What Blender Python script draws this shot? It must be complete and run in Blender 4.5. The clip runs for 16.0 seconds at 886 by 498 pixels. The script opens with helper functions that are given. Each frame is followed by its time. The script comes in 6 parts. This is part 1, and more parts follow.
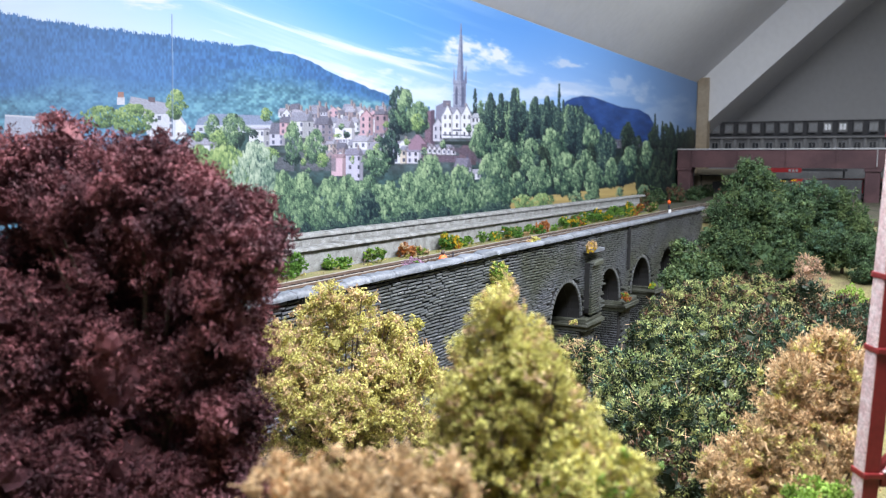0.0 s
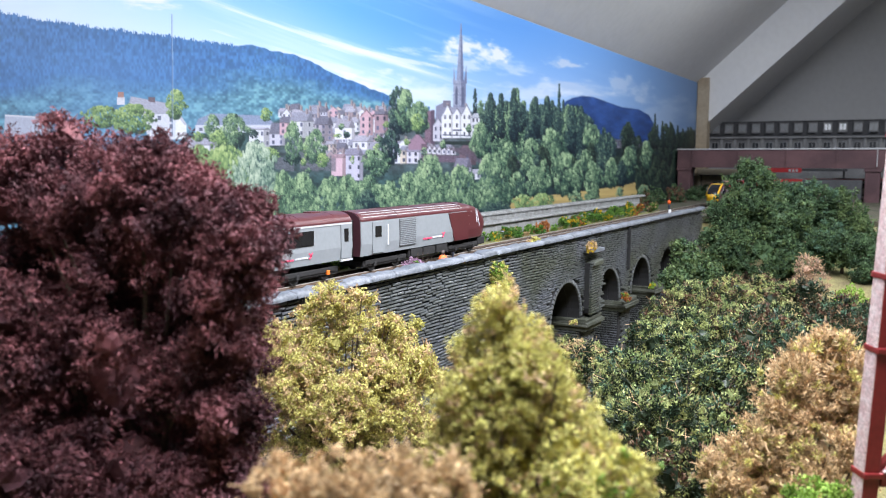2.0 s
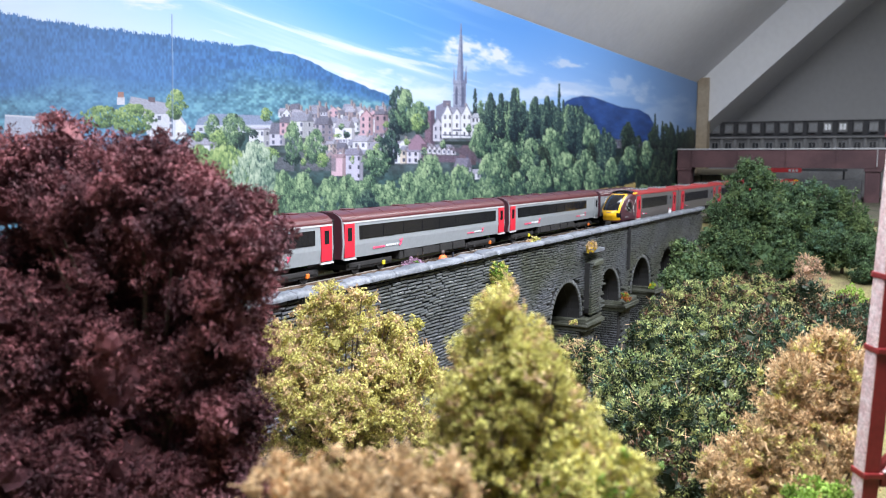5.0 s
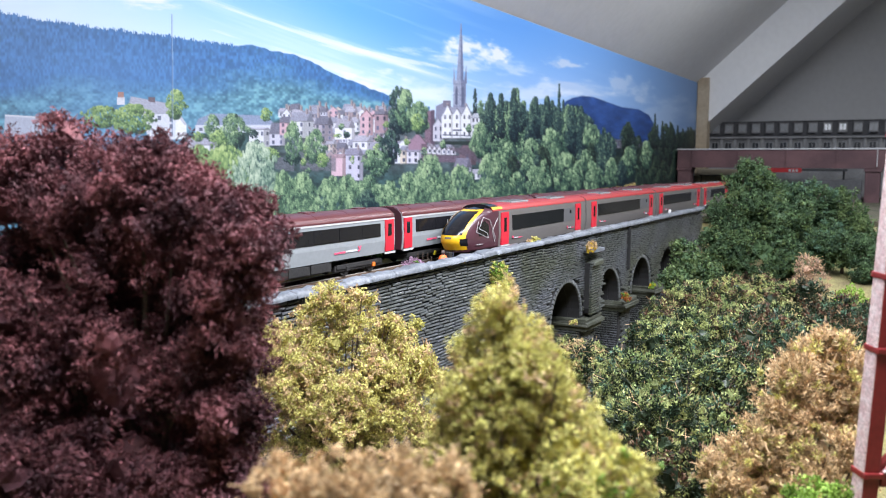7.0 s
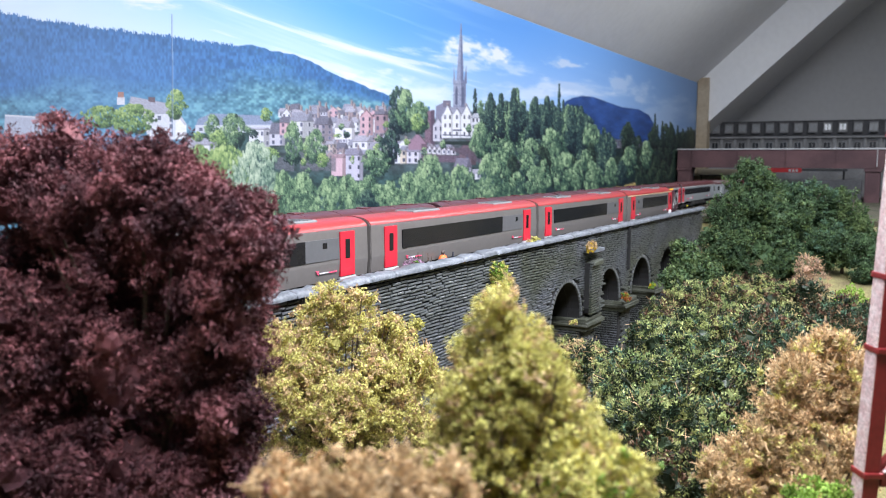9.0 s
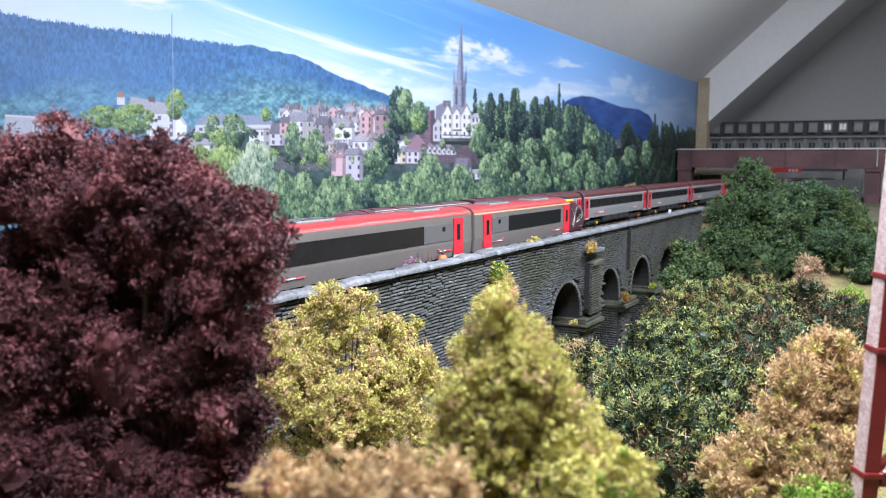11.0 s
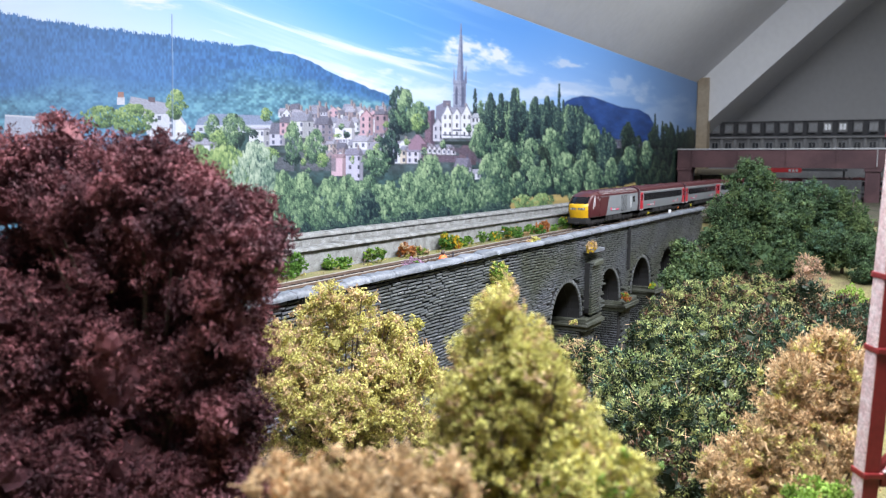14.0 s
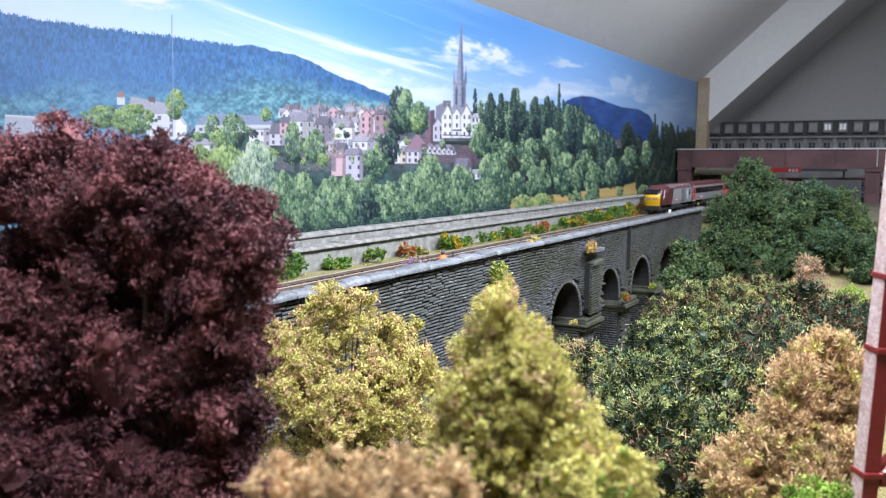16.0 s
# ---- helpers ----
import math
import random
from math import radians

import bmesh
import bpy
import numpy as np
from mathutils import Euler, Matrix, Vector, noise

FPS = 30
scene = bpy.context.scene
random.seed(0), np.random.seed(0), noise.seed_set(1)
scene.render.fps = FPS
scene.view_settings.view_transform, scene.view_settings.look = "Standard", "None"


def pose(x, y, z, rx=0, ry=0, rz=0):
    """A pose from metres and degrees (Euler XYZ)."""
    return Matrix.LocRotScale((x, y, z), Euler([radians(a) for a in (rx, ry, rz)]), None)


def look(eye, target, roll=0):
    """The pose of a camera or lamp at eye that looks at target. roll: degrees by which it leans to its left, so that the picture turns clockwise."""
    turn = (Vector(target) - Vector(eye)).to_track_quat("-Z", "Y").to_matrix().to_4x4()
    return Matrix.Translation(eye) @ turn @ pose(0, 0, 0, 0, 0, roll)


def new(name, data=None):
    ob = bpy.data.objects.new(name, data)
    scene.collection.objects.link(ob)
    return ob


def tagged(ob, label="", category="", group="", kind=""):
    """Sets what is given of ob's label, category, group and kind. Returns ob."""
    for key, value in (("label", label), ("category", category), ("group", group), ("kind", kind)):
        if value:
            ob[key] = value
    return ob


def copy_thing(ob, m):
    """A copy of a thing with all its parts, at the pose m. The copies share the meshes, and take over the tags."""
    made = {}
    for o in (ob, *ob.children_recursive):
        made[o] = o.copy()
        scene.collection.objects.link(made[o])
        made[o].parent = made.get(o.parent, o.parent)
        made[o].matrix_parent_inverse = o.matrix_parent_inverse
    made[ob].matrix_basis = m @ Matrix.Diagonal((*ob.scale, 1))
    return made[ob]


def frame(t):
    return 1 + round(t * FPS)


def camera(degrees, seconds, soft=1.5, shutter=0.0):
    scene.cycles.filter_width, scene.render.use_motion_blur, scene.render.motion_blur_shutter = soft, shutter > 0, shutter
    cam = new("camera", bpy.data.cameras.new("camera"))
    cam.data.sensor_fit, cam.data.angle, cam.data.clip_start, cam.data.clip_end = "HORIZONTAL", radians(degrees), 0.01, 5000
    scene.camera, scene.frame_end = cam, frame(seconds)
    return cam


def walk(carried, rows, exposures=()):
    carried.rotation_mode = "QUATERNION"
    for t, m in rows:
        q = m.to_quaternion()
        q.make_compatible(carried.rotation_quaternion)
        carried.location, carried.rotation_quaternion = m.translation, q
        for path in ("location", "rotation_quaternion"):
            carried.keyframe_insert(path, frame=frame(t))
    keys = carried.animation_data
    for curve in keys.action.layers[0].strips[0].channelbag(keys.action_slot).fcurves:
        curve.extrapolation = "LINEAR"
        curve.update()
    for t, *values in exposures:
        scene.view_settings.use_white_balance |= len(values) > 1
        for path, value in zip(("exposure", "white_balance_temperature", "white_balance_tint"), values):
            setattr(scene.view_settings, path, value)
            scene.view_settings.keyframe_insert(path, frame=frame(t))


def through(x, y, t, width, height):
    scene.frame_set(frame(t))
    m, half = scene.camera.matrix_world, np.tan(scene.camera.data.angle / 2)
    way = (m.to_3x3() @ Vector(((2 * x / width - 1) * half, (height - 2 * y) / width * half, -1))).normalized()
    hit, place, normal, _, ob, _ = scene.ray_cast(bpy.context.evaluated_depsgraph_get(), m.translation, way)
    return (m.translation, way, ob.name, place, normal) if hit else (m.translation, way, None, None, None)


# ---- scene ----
cam = camera(56.93, 16.0, 1.0)
EYE = Vector((0.0, -0.4159, 0.0954))
VIEW = look(EYE, EYE + Vector((0.86111, 0.49692, -0.10747)), 0.25)
cam.data.dof.use_dof, cam.data.dof.focus_distance, cam.data.dof.aperture_fstop = True, 0.58, 20.0
walk(cam, [(0.0, VIEW), (16.0, VIEW)], exposures=[(0.0, 0.15), (16.0, 0.15)])

# ---- light: a dim loft, one unseen lamp overhead and an added far fill ----
world = bpy.data.worlds.new("loft_air")
scene.world = world
world.use_nodes = True
world.node_tree.nodes["Background"].inputs[0].default_value = (0.75, 0.85, 1.0, 1)
world.node_tree.nodes["Background"].inputs[1].default_value = 0.006


def area_lamp(name, eye, target, wide, deep, watts, tint):
    data = bpy.data.lights.new(name, "AREA")
    data.shape, data.size, data.size_y, data.energy, data.color = "RECTANGLE", wide, deep, watts, tint
    ob = new(name, data)
    ob.matrix_world = look(eye, target)
    return ob


area_lamp("ceiling_lamp", (0.54, -0.42, 0.49), (0.55, -0.36, 0.0), 1.1, 0.12, 24.0, (0.88, 0.91, 1.0))
# no lamp is known here; added to brighten the far end
area_lamp("far_fill_lamp", (1.65, -0.45, 0.66), (1.76, -0.36, 0.0), 0.8, 0.12, 11.0, (0.86, 0.91, 1.0))


# ---- materials ----
def mat(name, base, rough=0.7, vary=0.25, grain=400.0, bump=0.15, metal=0.0, island=0.0, piece=0.0, second=None, blotch=60.0, spec=0.5, through=0.0):
    """A painted, stony or leafy surface: two scales of noise, fine relief and, for many pieces, a shade for each."""
    m = bpy.data.materials.new(name)
    m.use_nodes = True
    nt, n = m.node_tree, m.node_tree.nodes
    b = n["Principled BSDF"]
    b.inputs["Roughness"].default_value, b.inputs["Metallic"].default_value = rough, metal
    b.inputs["Specular IOR Level"].default_value = spec
    pos = n.new("ShaderNodeTexCoord")
    big, fine = n.new("ShaderNodeTexNoise"), n.new("ShaderNodeTexNoise")
    for node, scale, detail in ((big, blotch, 5), (fine, grain, 3)):
        node.inputs["Scale"].default_value, node.inputs["Detail"].default_value = scale, detail
        nt.links.new(pos.outputs["Object"], node.inputs["Vector"])
    two = n.new("ShaderNodeMix")
    two.data_type = "RGBA"
    other = second or tuple(c * (1 - vary) for c in base)
    two.inputs[6].default_value, two.inputs[7].default_value = (*base, 1), (*other, 1)
    ramp = n.new("ShaderNodeMapRange")
    ramp.inputs["From Min"].default_value, ramp.inputs["From Max"].default_value = 0.36, 0.64
    nt.links.new(big.outputs["Fac"], ramp.inputs["Value"])
    nt.links.new(ramp.outputs["Result"], two.inputs["Factor"])
    hsv = n.new("ShaderNodeHueSaturation")
    nt.links.new(two.outputs[2], hsv.inputs["Color"])
    shade = n.new("ShaderNodeMapRange")
    shade.inputs["From Min"].default_value, shade.inputs["From Max"].default_value = 0.3, 0.7
    shade.inputs["To Min"].default_value, shade.inputs["To Max"].default_value = 1 - vary, 1 + vary
    nt.links.new(fine.outputs["Fac"], shade.inputs["Value"])
    last = shade.outputs["Result"]
    for amount, node, out in ((island, "ShaderNodeNewGeometry", "Random Per Island"), (piece, "ShaderNodeObjectInfo", "Random")):
        if amount:
            src, rng, mul = n.new(node), n.new("ShaderNodeMapRange"), n.new("ShaderNodeMath")
            rng.inputs["To Min"].default_value, rng.inputs["To Max"].default_value = 1 - amount, 1 + amount
            mul.operation = "MULTIPLY"
            nt.links.new(src.outputs[out], rng.inputs["Value"])
            nt.links.new(rng.outputs["Result"], mul.inputs[0])
            nt.links.new(last, mul.inputs[1])
            last = mul.outputs[0]
    nt.links.new(last, hsv.inputs["Value"])
    nt.links.new(hsv.outputs["Color"], b.inputs["Base Color"])
    if bump:
        bp = n.new("ShaderNodeBump")
        bp.inputs["Strength"].default_value, bp.inputs["Distance"].default_value = bump, 0.3 / grain
        nt.links.new(fine.outputs["Fac"], bp.inputs["Height"])
        nt.links.new(bp.outputs["Normal"], b.inputs["Normal"])
    if through:
        glow, mix = n.new("ShaderNodeBsdfTranslucent"), n.new("ShaderNodeMixShader")
        mix.inputs[0].default_value = through
        nt.links.new(hsv.outputs["Color"], glow.inputs["Color"])
        nt.links.new(b.outputs[0], mix.inputs[1])
        nt.links.new(glow.outputs[0], mix.inputs[2])
        nt.links.new(mix.outputs[0], n["Material Output"].inputs["Surface"])
    return m


STONE = mat("dark_stone", (0.092, 0.098, 0.115), 0.36, 0.3, 900, 0.8, island=0.14, piece=0.14, blotch=16, second=(0.062, 0.068, 0.052))
MOSSSTONE = mat("mossy_stone", (0.055, 0.058, 0.045), 0.85, 0.4, 700, 0.9, blotch=90, second=(0.03, 0.034, 0.02))
# dark stone joints, and the shade painted inside the arches
JOINT_SHADE = mat("joint_and_arch_shade", (0.012, 0.012, 0.013), 0.95, 0.3, 900, 0.4)
COPING = mat("grey_coping", (0.15, 0.162, 0.185), 0.5, 0.3, 500, 0.6, island=0.15, piece=0.15, blotch=60, second=(0.095, 0.105, 0.12))
BACKSTONE = mat("pale_grey_stone", (0.225, 0.23, 0.225), 0.8, 0.4, 1100, 0.9, island=0.15, blotch=120, second=(0.14, 0.14, 0.132))
BALLAST = mat("brown_ballast", (0.17, 0.145, 0.12), 0.95, 0.6, 1300, 1.0, island=0.4, second=(0.085, 0.07, 0.055))
TRACKBED = mat("dark_earth_ballast", (0.075, 0.06, 0.042), 0.95, 0.5, 700, 0.8, blotch=25, second=(0.04, 0.045, 0.022))
SLEEPER = mat("dark_sleeper", (0.05, 0.04, 0.035), 0.9, 0.3, 900, 0.4, piece=0.2)
RAIL = mat("rusty_rail", (0.16, 0.11, 0.08), 0.55, 0.3, 900, 0.2, metal=0.3)
RAILTOP = mat("bright_railhead", (0.42, 0.38, 0.34), 0.45, 0.15, 900, 0.05, metal=0.35)
EARTH = mat("valley_earth", (0.13, 0.10, 0.05), 0.95, 0.4, 350, 0.9, blotch=14, second=(0.22, 0.20, 0.07))
VERGE = mat("verge_earth", (0.20, 0.17, 0.08), 0.95, 0.4, 700, 0.9, blotch=60, second=(0.14, 0.15, 0.05))
CEILING = mat("ceiling_white_paint", (0.62, 0.62, 0.63), 0.9, 0.03, 60, 0.1, blotch=3, second=(0.58, 0.58, 0.6))
WALLPAINT = mat("wall_grey_paint", (0.55, 0.55, 0.56), 0.9, 0.03, 60, 0.1, blotch=3)
PINE = mat("pine_post", (0.34, 0.28, 0.20), 0.6, 0.12, 120, 0.2, blotch=14, second=(0.28, 0.22, 0.15))
FLOORMAT = mat("floor_board", (0.25, 0.2, 0.15), 0.8, 0.2, 40, 0.1, blotch=4)
TWIG = mat("dry_twig", (0.42, 0.28, 0.15), 0.8, 0.2, 900, 0, island=0.3)
BROWN = mat("brown_leaf", (0.13, 0.07, 0.035), 0.7, 0.2, 600, 0, island=0.4, second=(0.09, 0.04, 0.025))
BARK = mat("brown_bark", (0.10, 0.07, 0.05), 0.9, 0.4, 900, 0.8)


def leafy(name, a, b, isl=0.5, thr=0.3, rough=0.7, blotch=60):
    return mat(name, a, rough, 0.2, 600, 0, island=isl, second=b, blotch=blotch, through=thr, spec=0.3)


PURPLE = leafy("copper_leaf", (0.185, 0.064, 0.070), (0.052, 0.018, 0.024), thr=0.12)
OLIVE = leafy("olive_leaf", (0.60, 0.55, 0.19), (0.42, 0.40, 0.12))
YELLOWGREEN = leafy("yellow_green_leaf", (0.60, 0.55, 0.20), (0.40, 0.37, 0.11))
TAN = leafy("tan_leaf", (0.58, 0.41, 0.23), (0.42, 0.30, 0.16))
DARKGREEN = leafy("dark_green_leaf", (0.028, 0.044, 0.02), (0.010, 0.020, 0.010), rough=0.4, thr=0.15)
PALEGREEN = leafy("pale_green_leaf", (0.42, 0.43, 0.17), (0.2, 0.27, 0.11))
TEAL = leafy("bluish_green_leaf", (0.11, 0.20, 0.13), (0.06, 0.11, 0.075))
FOREST = leafy("forest_green_leaf", (0.085, 0.14, 0.06), (0.03, 0.06, 0.03), thr=0.2)
LIME = leafy("lime_leaf", (0.24, 0.36, 0.06), (0.14, 0.24, 0.04))
ORANGE = leafy("orange_leaf", (0.45, 0.16, 0.04), (0.30, 0.12, 0.04))
MOSSY = leafy("moss_green_leaf", (0.115, 0.16, 0.06), (0.055, 0.095, 0.035))
PINKTAN = leafy("pinkish_tan_leaf", (0.40, 0.27, 0.19), (0.30, 0.20, 0.14))
WEEDGREEN = leafy("weed_green_leaf", (0.12, 0.24, 0.04), (0.06, 0.15, 0.025))
STRAW = leafy("straw_leaf", (0.42, 0.34, 0.13), (0.30, 0.24, 0.09))
PALECOPING = mat("pale_grey_paint", (0.45, 0.45, 0.46), 0.6, 0.15, 300, 0.1)
# white colour in place of light in two lit office windows
LITPANE = mat("lit_looking_pane", (0.8, 0.82, 0.85), 0.5, 0.05, 100, 0)
YELLOW = leafy("yellow_flower", (0.70, 0.48, 0.03), (0.45, 0.32, 0.02))
LILAC = leafy("lilac_leaf", (0.35, 0.22, 0.32), (0.25, 0.15, 0.2))


# ---- makers ----
def mesh_of(name, bm, material):
    me = bpy.data.meshes.new(name)
    bm.to_mesh(me)
    bm.free()
    for m in material if isinstance(material, (list, tuple)) else (material,):
        me.materials.append(m)
    return me


def part(name, bm, material, parent=None, label="", smooth=False):
    """Links a bmesh as one mesh object, under a thing if one is given."""
    me = mesh_of(name, bm, material)
    if smooth:
        me.polygons.foreach_set("use_smooth", [True] * len(me.polygons))
    ob = new(name, me)
    ob.parent = parent
    return tagged(ob, label)


def shared(name, me, parent, m):
    """One more piece on a mesh that others share."""
    ob = new(name, me)
    ob.parent = parent
    ob.matrix_basis = m
    return ob


def thing(name, m, label, category, group="", kind=""):
    ob = new(name)
    ob.empty_display_size = 0.01
    ob.matrix_world = m
    return tagged(ob, label, category, group, kind)


def box(bm, x0, x1, y0, y1, z0, z1, bevel=0.0):
    made = bmesh.ops.create_cube(bm, size=1, matrix=Matrix.Translation(((x0 + x1) / 2, (y0 + y1) / 2, (z0 + z1) / 2)) @ Matrix.Diagonal((abs(x1 - x0), abs(y1 - y0), abs(z1 - z0), 1)))
    if bevel:
        edges = list({e for v in made["verts"] for e in v.link_edges})
        bmesh.ops.bevel(bm, geom=edges, offset=bevel, segments=2, affect="EDGES", profile=0.5)
    return bm


def boxed(*a, **k):
    return box(bmesh.new(), *a, **k)


def rod(bm, a, b, r0, r1=None, n=8):
    a, b = Vector(a), Vector(b)
    m = Matrix.Translation((a + b) / 2) @ (b - a).to_track_quat("Z", "Y").to_matrix().to_4x4()
    bmesh.ops.create_cone(bm, cap_ends=True, segments=n, radius1=r0, radius2=r0 if r1 is None else r1, depth=(b - a).length, matrix=m)
    return bm


def strip(bm, pts, y0, y1):
    """A closed outline in x and z, drawn out from y0 to y1."""
    a = [bm.verts.new((x, y0, z)) for x, z in pts]
    b = [bm.verts.new((x, y1, z)) for x, z in pts]
    n = len(pts)
    for i in range(n):
        bm.faces.new((a[i], a[(i + 1) % n], b[(i + 1) % n], b[i]))
    bm.faces.new(a[::-1])
    bm.faces.new(b)
    bmesh.ops.recalc_face_normals(bm, faces=bm.faces[:])
    return bm


def quads(name, verts, count, material, parent=None, label=""):
    """A mesh of loose four-cornered flakes from an array of corners."""
    me = bpy.data.meshes.new(name)
    me.vertices.add(count * 4)
    me.vertices.foreach_set("co", np.asarray(verts, np.float32).ravel())
    me.loops.add(count * 4)
    me.loops.foreach_set("vertex_index", np.arange(count * 4, dtype=np.int32))
    me.polygons.add(count)
    me.polygons.foreach_set("loop_start", np.arange(0, count * 4, 4, dtype=np.int32))
    me.update(calc_edges=True)
    me.materials.append(material)
    ob = new(name, me)
    ob.parent = parent
    return tagged(ob, label)


RNG = np.random.default_rng(7)


def unit(n):
    v = RNG.normal(size=(n, 3))
    return v / np.linalg.norm(v, axis=1)[:, None]


def flakes(centres, long, wide, upward=0.0):
    """Corners of one leaf at each centre, turned at random."""
    n = len(centres)
    a = unit(n)
    a[:, 2] += upward
    a /= np.linalg.norm(a, axis=1)[:, None]
    b = np.cross(a, unit(n))
    b /= np.linalg.norm(b, axis=1)[:, None] + 1e-9
    k = RNG.uniform(0.6, 1.4, (n, 1))
    a, b = a * long * k / 2, b * wide * k / 2
    return np.stack([centres - a, centres + b * 1.0, centres + a, centres - b], 1)


def bumpy(lobes, each, share, seed, keep=True):
    """The lobes with smaller ones set into their surfaces, so that the crown breaks into lumps with hollows between."""
    pick = random.Random(seed)
    out = []
    for x, y, z, r in lobes:
        if keep:
            out.append((x, y, z, r * 0.86))
        for _ in range(each):
            d = Vector((pick.gauss(0, 1), pick.gauss(0, 1), pick.gauss(0, 1))).normalized()
            rr = r * share * pick.uniform(0.65, 1.35)
            c = Vector((x, y, z)) + d * (r * pick.uniform(0.9, 1.05) - rr * 0.55)
            out.append((c.x, c.y, c.z, rr))
    return out


def lobed(name, foot, lobes, clump, leaf, cover, per, inks, label, category="tree", seed=1, trunk=0.003, spiky=0.0, twigs=0, group="", limbs=12, solid=0.3, fine=2, loose=0.0, big=0.0):
    """A tree or bush: a tapered trunk with limbs, and leaves in clumps over several rounded lobes (x, y, z, radius)."""
    ob = thing(name, Matrix.Translation(foot), label, category, group)
    rng = np.random.default_rng(seed)
    pts, out, which = [], [], []
    shares = np.cumsum([s for _, s in inks])
    tips = []
    for x, y, z, r in lobes:
        c0 = np.array((x, y, z)) - np.array(foot)
        n = int(cover * 4 * r * r / (clump * clump) * (0.4 if big and r > big else 1.0)) + 4
        d = rng.normal(size=(n, 3))
        d /= np.linalg.norm(d, axis=1)[:, None]
        ph = rng.uniform(0, 6.28, 3)
        wob = 1 + 0.13 * np.sin(5 * d[:, 0] + ph[0]) * np.sin(4 * d[:, 1] + ph[1]) + 0.08 * np.sin(7 * d[:, 2] + ph[2])
        c = c0 + d * (r * wob * rng.uniform(0.62 - loose, 1.04 + loose * 0.8, n) ** 0.7)[:, None]
        tips.append(c)
        rad = clump * rng.uniform(0.55, 1.35, n)
        q = rng.normal(size=(n, per, 3))
        q /= np.linalg.norm(q, axis=2)[:, :, None]
        off = q * rng.uniform(0.3, 1.0, (n, per, 1)) * rad[:, None, None]
        pts.append((c[:, None, :] + off).reshape(-1, 3))
        out.append((q * 0.6 + d[:, None, :] + np.array((0, 0, 0.5))).reshape(-1, 3))
        tone = np.searchsorted(shares / shares[-1], rng.random(n))
        which.append(tone.repeat(per))
    pts, out, which, tips = np.concatenate(pts), np.concatenate(out), np.concatenate(which), np.concatenate(tips)
    a = unit(len(pts)) + out * spiky
    a /= np.linalg.norm(a, axis=1)[:, None]
    b = np.cross(a, unit(len(pts)))
    b /= np.linalg.norm(b, axis=1)[:, None] + 1e-9
    k = rng.uniform(0.55, 1.4, (len(pts), 1))
    a, b = a * leaf[0] * k / 2, b * leaf[1] * k / 2
    q = np.stack([pts - a, pts + b, pts + a, pts - b], 1)
    for i, (m, _) in enumerate(inks):
        sel = which == i
        if sel.any():
            tagged(quads("crown" if i == 0 else "leaf_clump", q[sel], int(sel.sum()), m, ob), kind="stuff")
    core = bmesh.new()
    for x, y, z, r in lobes:
        made = bmesh.ops.create_icosphere(core, subdivisions=fine, radius=r * solid, matrix=Matrix.Translation(Vector((x, y, z)) - Vector(foot)))
        for v in made["verts"]:
            v.co += Vector(unit(1)[0]) * r * 0.13
    part("inner_foliage", core, inks[0][0], ob)
    bm = bmesh.new()
    pick = random.Random(seed)
    low = min(z - r for _, _, z, r in lobes)
    fork = Vector((np.mean([l[0] for l in lobes]), np.mean([l[1] for l in lobes]), np.mean([l[2] for l in lobes]))) - Vector(foot)
    fork.z *= 0.75
    rod(bm, (0, 0, 0), fork, trunk, trunk * 0.55)
    for i in pick.sample(range(len(tips)), min(limbs, len(tips))):
        s, e = fork * pick.uniform(0.6, 1.0), Vector(tips[i])
        mid = s.lerp(e, 0.5) + Vector((0, 0, (e - s).length * 0.12))
        rod(bm, s, mid, trunk * 0.4, trunk * 0.25, 5)
        rod(bm, mid, e, trunk * 0.25, trunk * 0.08, 5)
    part("trunk", bm, BARK, ob, "brown branching trunk")
    if twigs:
        i = rng.integers(0, len(tips), twigs)
        s = tips[i]
        dirn = unit(twigs) + np.array((0, 0, 0.4))
        dirn /= np.linalg.norm(dirn, axis=1)[:, None]
        e = s + dirn * clump * rng.uniform(1.0, 2.4, (twigs, 1))
        side = np.cross(dirn, unit(twigs)) * 0.00022
        tagged(quads("brushwood", np.stack([s - side, s + side, e + side, e - side], 1), twigs, TWIG, ob, "fine dry tan twig growth"), kind="stuff")
    return ob

# ---- the loft room ----
Y0 = 0.170  # the printed backdrop's wall


def structure(name, bm, material, label, category, smooth=False):
    return tagged(part(name, bm, material, None, label, smooth), "", category, "", "structure")


SLOPE = 0.91
CEIL0 = 0.334  # where the slope meets the backdrop


def sloped(x0, x1, y0, y1, lift, thick):
    """A slab that follows the roof's slope."""
    bm = bmesh.new()
    zs = [CEIL0 + (Y0 - y) * SLOPE + lift for y in (y0, y1)]
    v = [bm.verts.new((x, y, z + t)) for t in (0, thick) for x in (x0, x1) for y, z in zip((y0, y1), zs)]
    for f in ((0, 2, 3, 1), (4, 5, 7, 6), (0, 1, 5, 4), (2, 6, 7, 3), (0, 4, 6, 2), (1, 3, 7, 5)):
        bm.faces.new([v[i] for i in f])
    bmesh.ops.recalc_face_normals(bm, faces=bm.faces[:])
    return bm


